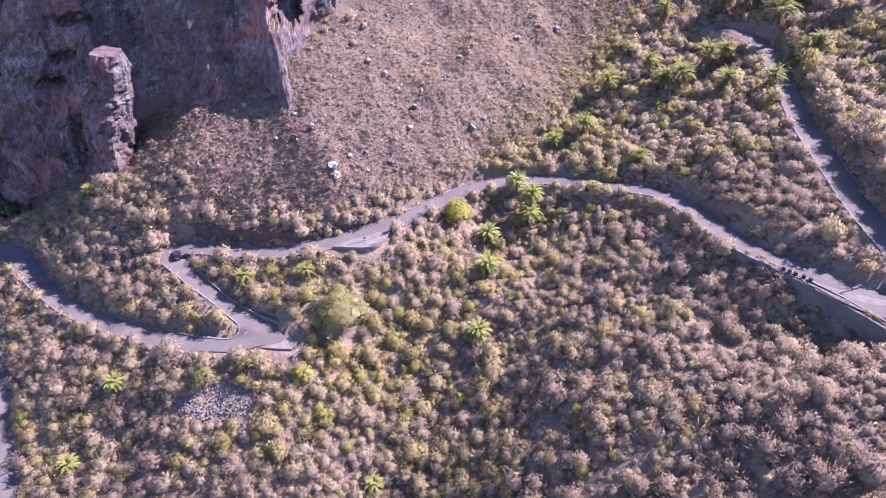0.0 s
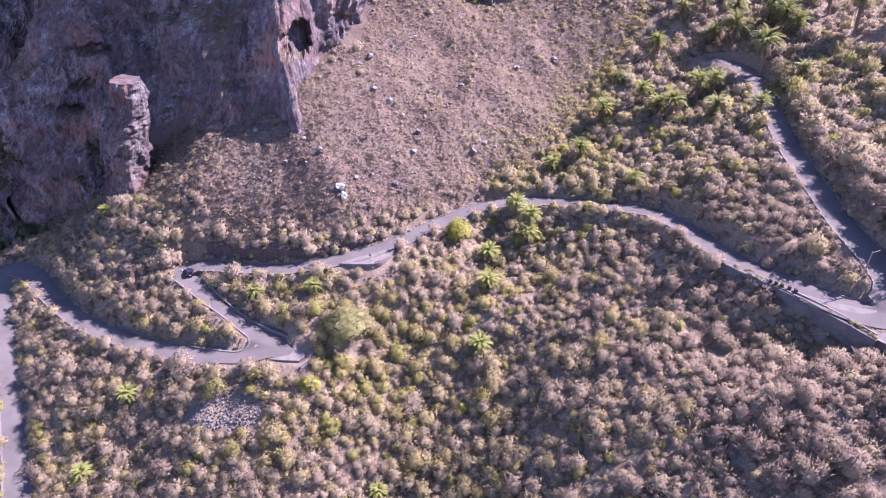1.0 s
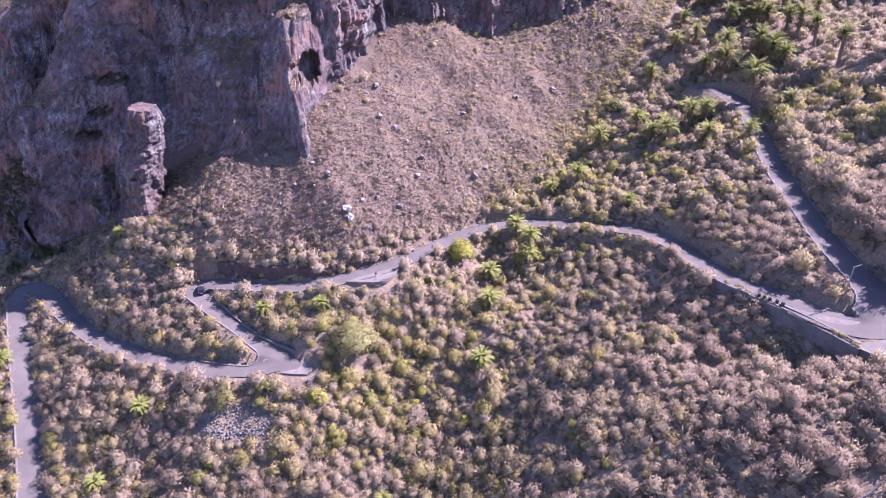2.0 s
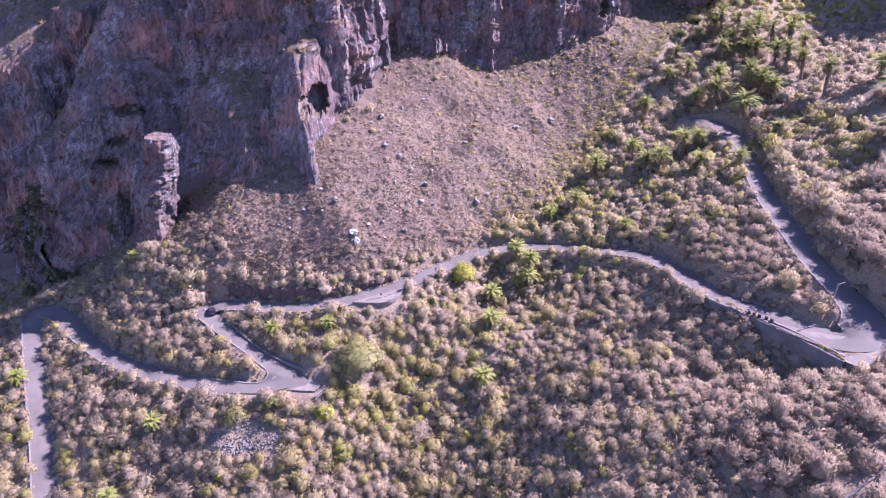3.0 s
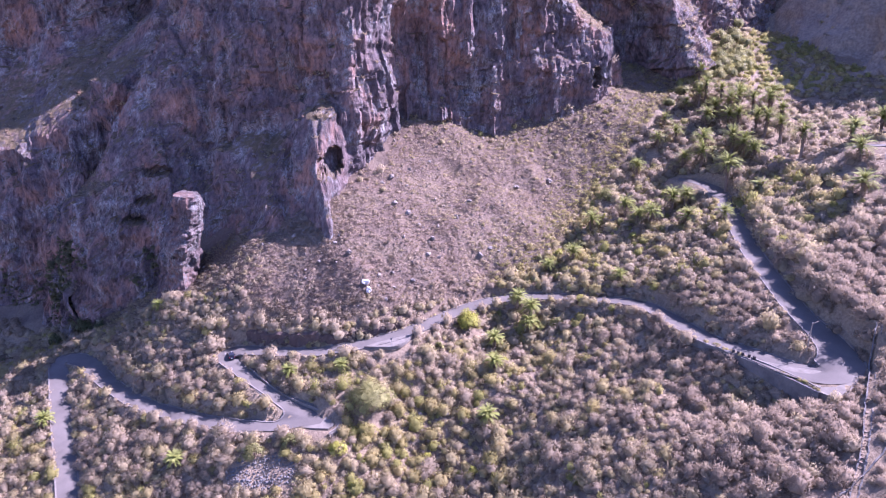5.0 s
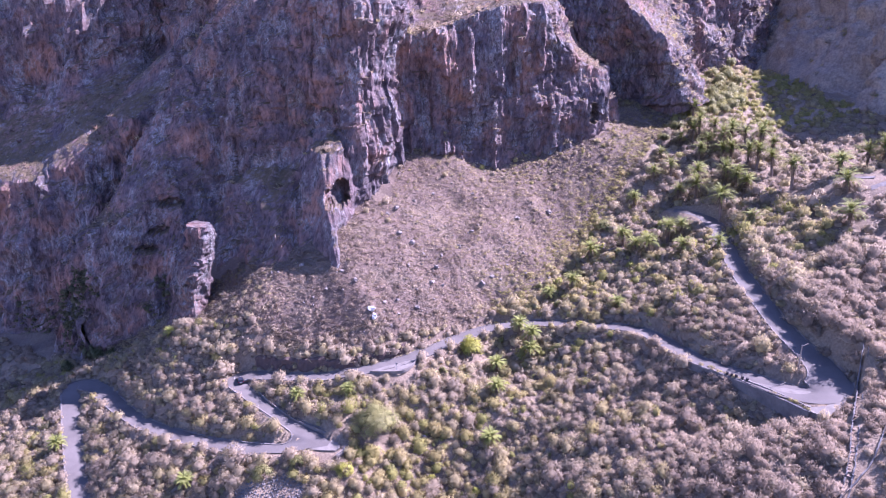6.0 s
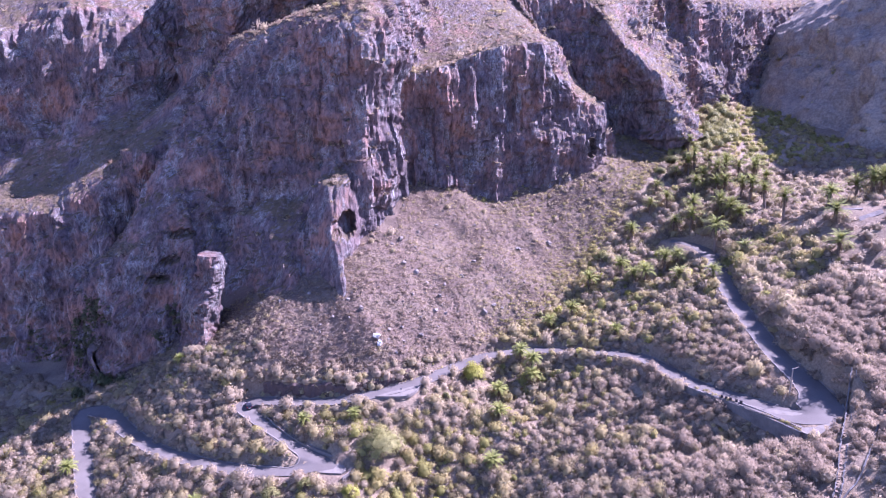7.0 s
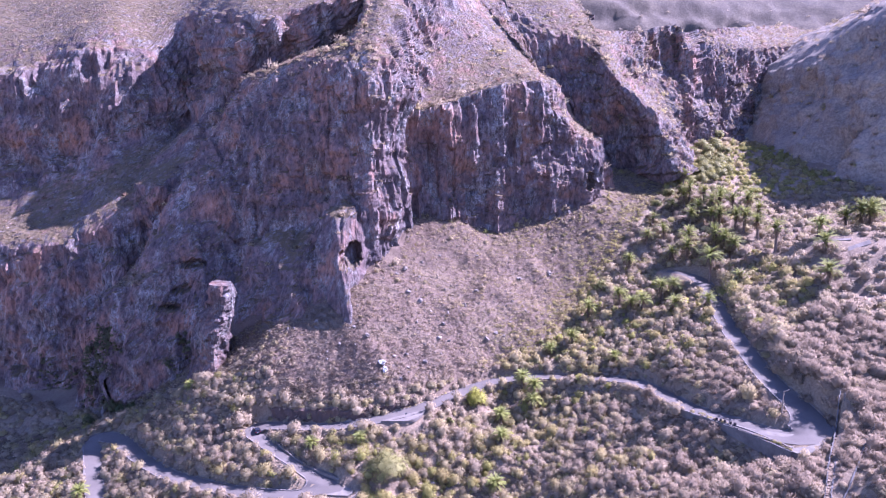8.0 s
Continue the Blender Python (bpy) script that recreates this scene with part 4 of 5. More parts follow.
# x, y and reach of the trees that keep the scrub off
TREES = np.array([(-24, 117.5, 5.6), (3.6, 147.5, 3.8), (-30.5, 104.7, 2.2), (58.3, 209.5, 3.4), (-51.8, 104.5, 2.4), (-43.2, 106.6, 1.9)])


def free(p, gap):
    d, i = nearest_road(p)
    keep = d > ROAD[i, 3] + gap
    for poly in CLEAR:
        keep &= ~in_polygon(p, poly)
    by_path = np.concatenate([((p[s:s + 4000, None] - PATHS[None]) ** 2).sum(2).min(1) for s in range(0, len(p), 4000)])
    keep &= by_path > 1.1 ** 2
    keep &= ~((d < ROAD[i, 3] + gap + 2.2) & (p[:, 1] > 186) & (p[:, 0] > 70))
    for x, y, reach in TREES:
        keep &= np.hypot(p[:, 0] - x, p[:, 1] - y) > reach
    return keep & (p[:, 1] < np.interp(p[:, 0], FOOT[:, 0], FOOT[:, 1]))


def stand(p):
    return np.column_stack([p, ground(p) - 0.15])


def field(p, cell, seed):
    return fbm(np.column_stack([p, np.zeros(len(p))]) / cell, 3, seed)


BUSHES = [bush_template(100 + k, 9, 250, 0.115, 40) for k in range(20)] + [bush_template(130 + k, 7, 150, 0.11, 90, 0.5, (0.45, 1.0), 0.33) for k in range(8)]
MID_BUSHES = [bush_template(150 + k, 7, 96, 0.165, 20) for k in range(14)]
FAR_BUSHES = [bush_template(400 + k, 6, 70, 0.19, 18) for k in range(8)]
TINY = [bush_template(500 + k, 4, 26, 0.25, 24, 0, (0.35, 1.0), 0.55) for k in range(12)]
SMALL = [bush_template(200 + k, 5, 46, 0.19, 16, 0.64) for k in range(12)]


def tuft_template(seed, blades):
    """A low tuft of dead blades: narrow triangles fanning out."""
    r = np.random.default_rng(seed)
    a = r.uniform(0, 2 * np.pi, blades)
    foot = np.column_stack([np.cos(a), np.sin(a), np.zeros(blades)]) * r.uniform(0, 0.55, (blades, 1))
    tip = foot + np.column_stack([0.55 * np.cos(a), 0.55 * np.sin(a), r.uniform(0.25, 0.85, blades)]) * r.uniform(0.6, 1.2, (blades, 1)) + r.normal(0, 0.18, (blades, 3)) * (1, 1, 0.3)
    w = np.column_stack([-np.sin(a), np.cos(a), np.zeros(blades)]) * r.uniform(0.12, 0.26, (blades, 1))
    out = unit(np.column_stack([0.45 * np.cos(a), 0.45 * np.sin(a), np.ones(blades)]))
    return facing(np.stack([foot - w, foot + w, tip], 1), out).reshape(-1, 3), np.repeat(out, 3, axis=0)


TUFTS = [tuft_template(300 + k, 14) for k in range(8)]


def scrub_tone(p, spread):
    """Grey-mauve on the whole, olive in the gully, darker brown on the east spur."""
    odd = (rng.uniform(size=len(p)) < 0.12) * rng.uniform(0.15, 0.5, len(p)) * np.where((p[:, 0] > 36) & (p[:, 1] < 125), 0.4, 1.0)
    return np.clip(odd + 0.41 + 0.17 * field(p, 22, 77) + 0.12 * field(p, 6, 70) + rng.normal(0, spread, len(p)) + 0.18 * np.exp(-((p[:, 0] + 22) / 30) ** 2) * (1 - smooth(132, 140, p[:, 1])) - 0.06 * smooth(86, 96, p[:, 0]) - 0.11 * smooth(22, 50, p[:, 0]) * (p[:, 1] < 135) - 0.08 * smooth(35, 58, p[:, 0]) * (p[:, 1] < 98) - 0.07 * (p[:, 0] > 48) * (p[:, 1] < 112) + 0.2 * np.exp(-((p[:, 1] - np.interp(p[:, 0], OPEN[:, 0], OPEN[:, 1])) / 13) ** 2) * (p[:, 0] > 12) + 0.12 * (p[:, 1] > 125) * smooth(0, 30, p[:, 0]), 0, 1)


spots = jittered(-165, 118, 50, 225, 2.4)
spots = spots[free(spots, 0.5) & ~open_slope(spots) & (spots[:, 1] > 64 - np.clip(spots[:, 0] - 10, 0, 40) * 0.5)]
size = np.clip(rng.lognormal(0.56, 0.33, len(spots)), 0.8, 3.2) * np.where((spots[:, 0] > 14) & (spots[:, 1] < 128), 0.95, 1.07) * np.where(spots[:, 0] > 88, 1.08, 1.0)
# taller growth where the bank above the road shades it
d, i = nearest_road(spots)
sunward = (spots - ROAD[i, :2]) @ np.array((to_sun.x, to_sun.y)) > 0
size = np.where(sunward & (d < ROAD[i, 3] + 4.5), np.clip(size * np.where(i > HIGH, 1.5, 1.1), 1.0, 3.3), size)
tone, near = scrub_tone(spots, 0.155), spots[:, 1] < 138
scatter("dry_shrubs", stand(spots[near]), size[near], tone[near], BUSHES, TWIG, "dense grey-brown leafless scrub covering the slopes", "shrubs", 1.05)
scatter("upper_shrubs", stand(spots[~near]), size[~near], tone[~near], MID_BUSHES, TWIG, "grey-brown and olive scrub beside the upper road", "shrubs", 1.05)

spots = jittered(-160, 118, 60, 222, 2.15)
spots = spots[free(spots, 0.25) & ~open_slope(spots)]
size = np.clip(rng.lognormal(0.14, 0.3, len(spots)), 0.6, 2.1)
scatter("small_shrubs", stand(spots), size, scrub_tone(spots, 0.2), SMALL, TWIG, "small dry shrubs filling gaps in the scrub", "shrubs", 1.0)

spots = np.vstack([jittered(118, 200, 110, 386, 4.2), jittered(40, 118, 225, 300, 3.6), jittered(-215, -165, 110, 208, 3.6)])
spots = spots[free(spots, 1.5) & ~open_slope(spots)]
tone = np.clip(0.36 + 0.5 * smooth(268, 285, spots[:, 1]) * (spots[:, 0] > 100) + 0.2 * field(spots, 22, 79) + rng.normal(0, 0.15, len(spots)), 0, 1)
size = np.clip(rng.normal(2.5, 0.5, len(spots)), 1.2, 3.6)
scatter("far_shrubs", stand(spots), size, tone, FAR_BUSHES, TWIG, "hazy grey-brown scrub on the distant slope", "shrubs", 0.9)

# lower open slope: dense low growth near the road, thinner uphill
spots = jittered(-140, 128, 138, 325, 1.1)
spots = spots[free(spots, 0.5) & open_slope(spots)]
above = spots[:, 1] - np.interp(spots[:, 0], OPEN[:, 0], OPEN[:, 1])
kept = rng.uniform(size=len(spots)) < 1.0 - 0.2 * smooth(10, 45, above) + 0.25 * field(spots, 14, 12)
spots = spots[kept]
tone = np.clip(0.34 + 0.25 * field(spots, 24, 78) + rng.normal(0, 0.2, len(spots)) + 0.38 * smooth(-4, 14, spots[:, 0]) * (1 - 0.6 * smooth(6, 30, above[kept])), 0, 1)
size = np.clip(rng.lognormal(-0.45, 0.42, len(spots)), 0.25, 1.8) * (1 + 0.5 * (1 - smooth(0, 14, above[kept])))
scatter("low_bushes", stand(spots), size, 0.06 + 0.9 * tone, TINY, TWIG, "small dead bushes on the stony slope", "shrubs", 0.75)

spots = jittered(-140, 128, 138, 325, 0.8)
spots = spots[free(spots, 0.6) & open_slope(spots)]
above = spots[:, 1] - np.interp(spots[:, 0], OPEN[:, 0], OPEN[:, 1])
tone = np.clip(0.40 + 0.30 * field(spots, 20, 88) + rng.normal(0, 0.18, len(spots)) + 0.42 * smooth(-4, 14, spots[:, 0]) * (1 - 0.6 * smooth(6, 30, above)), 0, 1)
size = np.clip(rng.normal(0.55, 0.2, len(spots)), 0.2, 1.1)
scatter("dry_tufts", stand(spots) + (0, 0, 0.12), size, tone, TUFTS, GRASS, "dead grass tufts all over the stony slope", "grass", 0.45)

# small growth between the bushes and along the road banks
spots = jittered(-150, 118, 58, 220, 2.0)
spots = spots[free(spots, -0.1) & ~open_slope(spots)]
tone = np.clip(rng.normal(0.5, 0.22, len(spots)), 0, 1)
size = np.clip(rng.normal(0.85, 0.2, len(spots)), 0.35, 1.4)
scatter("undergrowth", stand(spots), size, tone, TUFTS, GRASS, "dead grass and low growth between the bushes", "grass")


# plants that spill over the top of the retaining wall
line = spline(WALL, 90)
spots = line + np.column_stack([rng.normal(0.5, 0.35, (len(line), 2)), np.full(len(line), 0.15)])
spots = spots[field(spots[:, :2], 5, 91) > -0.15]
scatter("wall_top_plants", spots, np.clip(rng.lognormal(-0.6, 0.35, len(spots)), 0.25, 1.0), np.clip(rng.normal(0.6, 0.2, len(spots)), 0, 1), SMALL, TWIG, "dry plants growing along the top of the wall", "shrubs", 0.8)


def on_rock(v, count, flat, seed):
    """Places on a rock sheet where it lies flatter than most."""
    du, dv = np.gradient(v, axis=1), np.gradient(v, axis=0)
    n = np.cross(du, dv)
    n /= np.linalg.norm(n, axis=2, keepdims=True) + 1e-9
    nz = np.abs(n[..., 2]).ravel()
    r = np.random.default_rng(seed)
    ok = np.where(nz > flat)[0]
    return v.reshape(-1, 3)[r.choice(ok, min(count, len(ok)), replace=False)] - (0, 0, 0.1)


spots = np.vstack([on_rock(massif, 3000, 0.6, 1), on_rock(west, 1400, 0.6, 2), on_rock(far, 1400, 0.5, 3)])
tone = np.clip(rng.normal(0.3, 0.22, len(spots)), 0, 1)
size = np.clip(rng.lognormal(0.0, 0.4, len(spots)), 0.4, 2.2)
scatter("ledge_plants", spots, size, tone, TUFTS, GRASS, "dry tufts and bushes growing on rock ledges", "shrubs")


spots = np.vstack([on_rock(east, 900, 0.2, 4), on_rock(back, 500, 0.3, 5), on_rock(far, 400, 0.35, 6), on_rock(massif, 450, 0.55, 7)])
scatter("mountain_scrub", spots, np.clip(rng.lognormal(0.55, 0.45, len(spots)), 0.6, 4.5), np.clip(rng.normal(0.42, 0.2, len(spots)), 0, 1), TINY, TWIG, "dusty scrub dotted over the mountainsides", "shrubs", 0.8)

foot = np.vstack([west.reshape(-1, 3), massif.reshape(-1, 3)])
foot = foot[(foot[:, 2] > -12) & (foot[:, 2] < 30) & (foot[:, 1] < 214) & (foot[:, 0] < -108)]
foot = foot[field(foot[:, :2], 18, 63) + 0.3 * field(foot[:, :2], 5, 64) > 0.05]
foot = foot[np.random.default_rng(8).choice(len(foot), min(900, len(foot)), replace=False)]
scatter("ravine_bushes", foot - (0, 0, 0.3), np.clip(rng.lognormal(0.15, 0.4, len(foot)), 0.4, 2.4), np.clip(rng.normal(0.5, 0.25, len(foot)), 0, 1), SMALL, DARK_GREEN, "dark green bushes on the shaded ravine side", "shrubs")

# taller bushes along the cliff foot at the head of the open slope
spots = jittered(-34, 112, 196, 312, 3.2)
below = np.interp(spots[:, 0], FOOT[:, 0], FOOT[:, 1]) - spots[:, 1]
spots = spots[(below > 0.3) & (below < 22) & (rng.uniform(size=len(spots)) < 0.75 - 0.03 * below + 0.35 * field(spots, 11, 61))]
size = np.clip(rng.lognormal(0.25, 0.35, len(spots)), 0.6, 2.6)
scatter("cliff_foot_bushes", stand(spots), size, np.clip(0.55 + rng.normal(0, 0.22, len(spots)), 0, 1), SMALL, TWIG, "dusty olive bushes along the foot of the cliff", "shrubs")



# ---- loose stones ----
def stones(name, mat, spots, size, label):
    vs, fs = [], []
    for k, (p, s) in enumerate(zip(spots, size)):
        turn = np.linalg.qr(rng.normal(size=(3, 3)))[0]
        v = (ICO_V * rng.uniform(0.45, 1.3, (len(ICO_V), 1))) @ turn * s * rng.uniform(0.5, 1.1, 3) + p
        vs.append(v)
        fs.append(ICO_F + k * len(ICO_V))
    me = mesh_of(name, np.concatenate(vs), np.concatenate(fs), mat, False)
    return tagged(new(name, me), label, "stones", kind="stuff")


spots = jittered(-120, 110, 140, 300, 2.6)
spots = spots[free(spots, 0.5) & open_slope(spots)]
spots = spots[field(spots, 15, 33) + rng.normal(0, 0.4, len(spots)) > 0.2]
stones("talus_stones", STONE, np.column_stack([spots, ground(spots) + 0.1]), np.clip(rng.lognormal(-1.15, 0.55, len(spots)), 0.12, 1.3), "pale loose stones scattered down the slope")
spots = jittered(-60, -40, 96, 106, 0.62)
spots = spots[in_polygon(spots, RUBBLE)]
stones("bank_stones", CONCRETE, np.column_stack([spots, ground(spots) + 0.05]), np.clip(rng.normal(0.38, 0.12, len(spots)), 0.15, 0.7), "grey rubble on the bank below the hairpin")


# ---- palms ----
def frond_mesh(name, length, lift, bend, pairs, mat, width=0.5, lie=0.5):
    """An arching feather leaf: a midrib with a row of leaflets down each side, its foot at the origin, growing along +x."""
    n = 9
    s = np.linspace(0, 1, n)
    ang = np.radians(lift - bend * s ** 1.3)
    dx, dz = np.cos(ang), np.sin(ang)
    x = np.concatenate([[0], np.cumsum((dx[1:] + dx[:-1]) / 2)]) * length / (n - 1)
    z = np.concatenate([[0], np.cumsum((dz[1:] + dz[:-1]) / 2)]) * length / (n - 1)
    tri = []
    for k in range(n - 1):
        w0, w1 = 0.07 * (1 - s[k]) + 0.015, 0.07 * (1 - s[k + 1]) + 0.015
        a, b = (x[k], -w0, z[k]), (x[k], w0, z[k])
        c, d = (x[k + 1], -w1, z[k + 1]), (x[k + 1], w1, z[k + 1])
        tri += [(a, c, b), (b, c, d)]
    for k in range(pairs):
        u = 0.12 + 0.86 * k / (pairs - 1)
        px_, pz = np.interp(u, s, x), np.interp(u, s, z)
        reach = width * math.sin(math.pi * (0.18 + 0.78 * u)) ** 0.6
        step = 0.55 * length / pairs
        for sgn in (-1, 1):
            tip = (px_ + 0.55 * reach, sgn * reach * 0.85, pz + lie * 0.35 * reach - 0.12 * reach)
            tri.append(((px_ - step, 0, pz), (px_ + step, 0, pz), tip))
    v = np.array(tri).reshape(-1, 3)
    return mesh_of(name, v, np.arange(len(v)).reshape(-1, 3), mat)


FRONDS = [frond_mesh("frond", 3.3, 82, 70, 16, PALM_LEAF, 0.5), frond_mesh("frond", 3.6, 54, 84, 16, PALM_LEAF, 0.52), frond_mesh("frond", 3.5, 20, 80, 16, PALM_LEAF, 0.5)]
DEAD = frond_mesh("dead_frond", 2.8, -30, 56, 10, DEAD_LEAF, 0.36, -0.4)


def trunk_mesh(height):
    """A stout ringed trunk, thicker at its foot and under the crown."""
    n = max(6, int(height * 2.5))
    s = np.linspace(0, 1, n)
    r = 0.36 - 0.06 * s + 0.03 * np.where(np.arange(n) % 2, 1, -1) + 0.18 * smooth(0.82, 1.0, s) + 0.14 * (1 - smooth(0, 0.12, s))
    pts = np.column_stack([0.06 * height * s ** 2 * 0.4, np.zeros(n), -0.6 + (height + 0.6) * s])
    v, f = tube(pts, r, 9)
    return mesh_of("trunk", v, f, BARK, True)


def palm(height, seed, greens=66, browns=18):
    """A Canary-type date palm with a dense crown and a skirt of dead leaves."""
    r = np.random.default_rng(seed)
    p = empty("palm_tree", (0, 0, 0), "date palm with dense yellow-green feathery crown on scrubby slope", "palm", "palms of the valley")
    part("trunk", trunk_mesh(height), None, p)
    top = Vector((0.024 * height, 0, height))
    for k in range(greens):
        tier = 0 if k < greens * 0.28 else 1 if k < greens * 0.64 else 2
        ob = part("frond", FRONDS[tier], None, p)
        ob.matrix_basis = Matrix.Translation(top + Vector((0, 0, 0.12 * (2 - tier)))) @ pose(0, 0, 0, 0, float(r.normal(0, 6)), 137.5 * k + float(r.normal(0, 8))) @ Matrix.Diagonal((*(float(r.uniform(0.85, 1.12)),) * 3, 1))
    for k in range(browns):
        ob = part("dead_frond", DEAD, None, p, "dead brown palm frond")
        ob.matrix_basis = Matrix.Translation(top - Vector((0, 0, 0.15))) @ pose(0, 0, 0, 0, float(r.normal(8, 10)), 360 / browns * k + float(r.normal(0, 10)))
    return p


# x, y, trunk height, crown size
ROADSIDE_PALMS = [(19.7, 156.4, 5, 1.0), (22.9, 150.8, 6, 1.1), (22.3, 146.9, 4, 1.0), (11.7, 143.3, 3, 1.0), (10.5, 130.5, 3, 0.95), (8, 115, 2.5, 1.0), (-32.7, 128.9, 2, 0.8), (-47.7, 129, 2, 0.85), (-74.4, 108.3, 2, 0.85),
                  (-99.4, 163.5, 2.5, 0.8), (-124.2, 133.2, 2, 1.0), (31.2, 172.7, 3.5, 0.95), (40, 174.6, 4, 1.05), (51.1, 155.9, 2.5, 0.95), (-14.1, 87.1, 1.5, 0.75), (-80.3, 93.5, 1.5, 0.85)]
TERRACE_PALMS = [(49.2, 191.7, 4, 1.0), (62.1, 194.1, 5, 1.0), (64, 185, 3, 0.95), (67.2, 180.8, 5, 1.05), (76.5, 188.2, 6, 1.15), (81.2, 189.3, 5, 0.95), (77.8, 175.8, 2.5, 1.05), (86.9, 168.4, 2.5, 0.9), (101.6, 177.9, 2, 0.95),
                 (72.5, 220.4, 5, 1.0), (83.2, 232.3, 5, 1.0), (89.6, 246.1, 4, 1.0), (91.3, 234.6, 5, 1.0), (101.9, 257.6, 4, 1.0), (87.9, 214.4, 5, 1.05)]
GROVE_PALMS = [(93.4, 210, 7, 1.15), (98.7, 223.7, 6, 1.05), (105.7, 242.6, 5, 1.0), (111.1, 247.8, 6, 1.0), (97.5, 194.5, 10, 1.15), (107.1, 216.4, 7, 1.2), (108.5, 210.1, 7, 1.1), (110, 205.7, 5, 1.0), (117.2, 248.8, 7, 1.1), (122.8, 253.1, 7, 1.1),
               (117.6, 238.4, 6, 1.1), (114.1, 240.3, 6, 1.0), (128.7, 250.9, 7, 1.0), (136.2, 253, 7, 1.1), (142, 262, 8, 1.05), (132.7, 233.7, 8, 1.1)]
UPPER_PALMS = [(124.4, 214.3, 8, 1.05), (120.4, 228.3, 7, 1.1), (121.7, 222.2, 8, 1.1), (127, 262, 7, 1.1), (112, 262, 7, 1.1), (108, 258, 6, 1.0), (114, 278, 6, 1.0), (119, 262, 6, 1.0), (121, 191.7, 9, 1.15),
               (133.6, 186.2, 6, 1.0), (128.1, 170, 4, 1.0), (118.3, 150.7, 4, 1.0), (150, 187, 7, 1.3), (154, 188, 7, 1.2), (146, 190, 6, 1.1), (168, 208, 5, 1.1)]
MASTERS = {h: palm(h, 40 + h) for h in (2, 3, 4, 5, 6, 7, 8, 10)}
everywhere = ROADSIDE_PALMS + [(x, y, h, s * 1.2) for x, y, h, s in TERRACE_PALMS] + [(x, y, h, s * 1.45) for x, y, h, s in GROVE_PALMS + UPPER_PALMS]
for tall, master in MASTERS.items():
    places = []
    for x, y, h, s in everywhere:
        if min(MASTERS, key=lambda q: abs(q - h)) == tall:
            places.append(Matrix.Translation((x, y, ground_at(x, y) - 0.1)) @ pose(0, 0, 0, float(rng.normal(0, 2.5)), float(rng.normal(0, 2.5)), float(rng.uniform(0, 360)))
                          @ Matrix.Diagonal((s, s, s, 1)) @ Matrix.Translation((0, 0, min(0.0, h / s - tall))))
    for m in places[1:]:
        copy_thing(master, m)
    master.matrix_basis = places[0]


# ---- round bushes and trees that stand out ----
def crown_mesh(seed, radius, height, lobes, leaves, leaf, mat):
    """An uneven crown: lobes of leaf clumps with gaps, leaves sticking out all round."""
    r = np.random.default_rng(seed)
    u = r.normal(size=(lobes, 3))
    u[:, 2] = np.abs(u[:, 2]) * 0.9
    u /= np.linalg.norm(u, axis=1, keepdims=True)
    mid = u * r.uniform(0.45, 0.78, (lobes, 1))
    size = r.uniform(0.24, 0.42, lobes)
    k = r.integers(0, lobes, leaves)
    d = r.normal(size=(leaves, 3))
    d[:, 2] += 0.25
    d /= np.linalg.norm(d, axis=1, keepdims=True)
    p = (mid[k] + d * size[k][:, None] * r.uniform(0.55, 1.05, (leaves, 1))) * (radius, radius, height) + (0, 0, height * 0.3)
    a = np.cross(d, r.normal(size=d.shape))
    a *= leaf * r.uniform(0.6, 1.3, (leaves, 1)) / (np.linalg.norm(a, axis=1, keepdims=True) + 1e-9)
    b = np.cross(d + r.normal(0, 0.5, d.shape), a)
    b *= leaf / (np.linalg.norm(b, axis=1, keepdims=True) + 1e-9)
    leaf_v = facing(np.stack([p - a, p + a, p + b + d * leaf * 0.6], 1), d).reshape(-1, 3)
    out = unit((mid[k] * 1.3 + d * size[k][:, None]) + (0, 0, 0.3) + r.normal(0, 0.12, d.shape))
    soft = [np.repeat(out, 3, axis=0)]
    core = []
    for m, s in zip(mid, size):
        v = ICO_V * s * 0.36 * r.uniform(0.8, 1.15, (len(ICO_V), 1)) + m
        soft.append(unit(v[ICO_F].reshape(-1, 3) + (0, 0, 0.3)))
        core.append((v * (radius, radius, height) + (0, 0, height * 0.3))[ICO_F].reshape(-1, 3))
    v = np.concatenate([leaf_v] + core)
    return mesh_of("crown", v, np.arange(len(v)).reshape(-1, 3), mat, True, None, np.concatenate(soft))


def round_bush(at, radius, height, mat, label, category, seed, lobes=26, leaves=2600, leaf=0.2, group=""):
    x, y = at
    e = empty("bush" if category == "bush" else "tree", (x, y, ground_at(x, y) - 0.1), label, category, group)
    r = np.random.default_rng(seed)
    stems = []
    for k in range(6):
        a = k * 1.05 + r.uniform(-0.3, 0.3)
        q = np.array([(0, 0, -0.4), (0.12 * radius * math.cos(a), 0.12 * radius * math.sin(a), 0.25 * height), (0.5 * radius * math.cos(a), 0.5 * radius * math.sin(a), 0.75 * height)])
        stems.append((spline(q, 6), np.linspace(0.05, 0.015, 6) * radius))
    part("trunk", tubes("trunk", stems, BARK), None, e)
    part("crown", crown_mesh(seed, radius, height, lobes, leaves, leaf, mat), None, e)
    return e


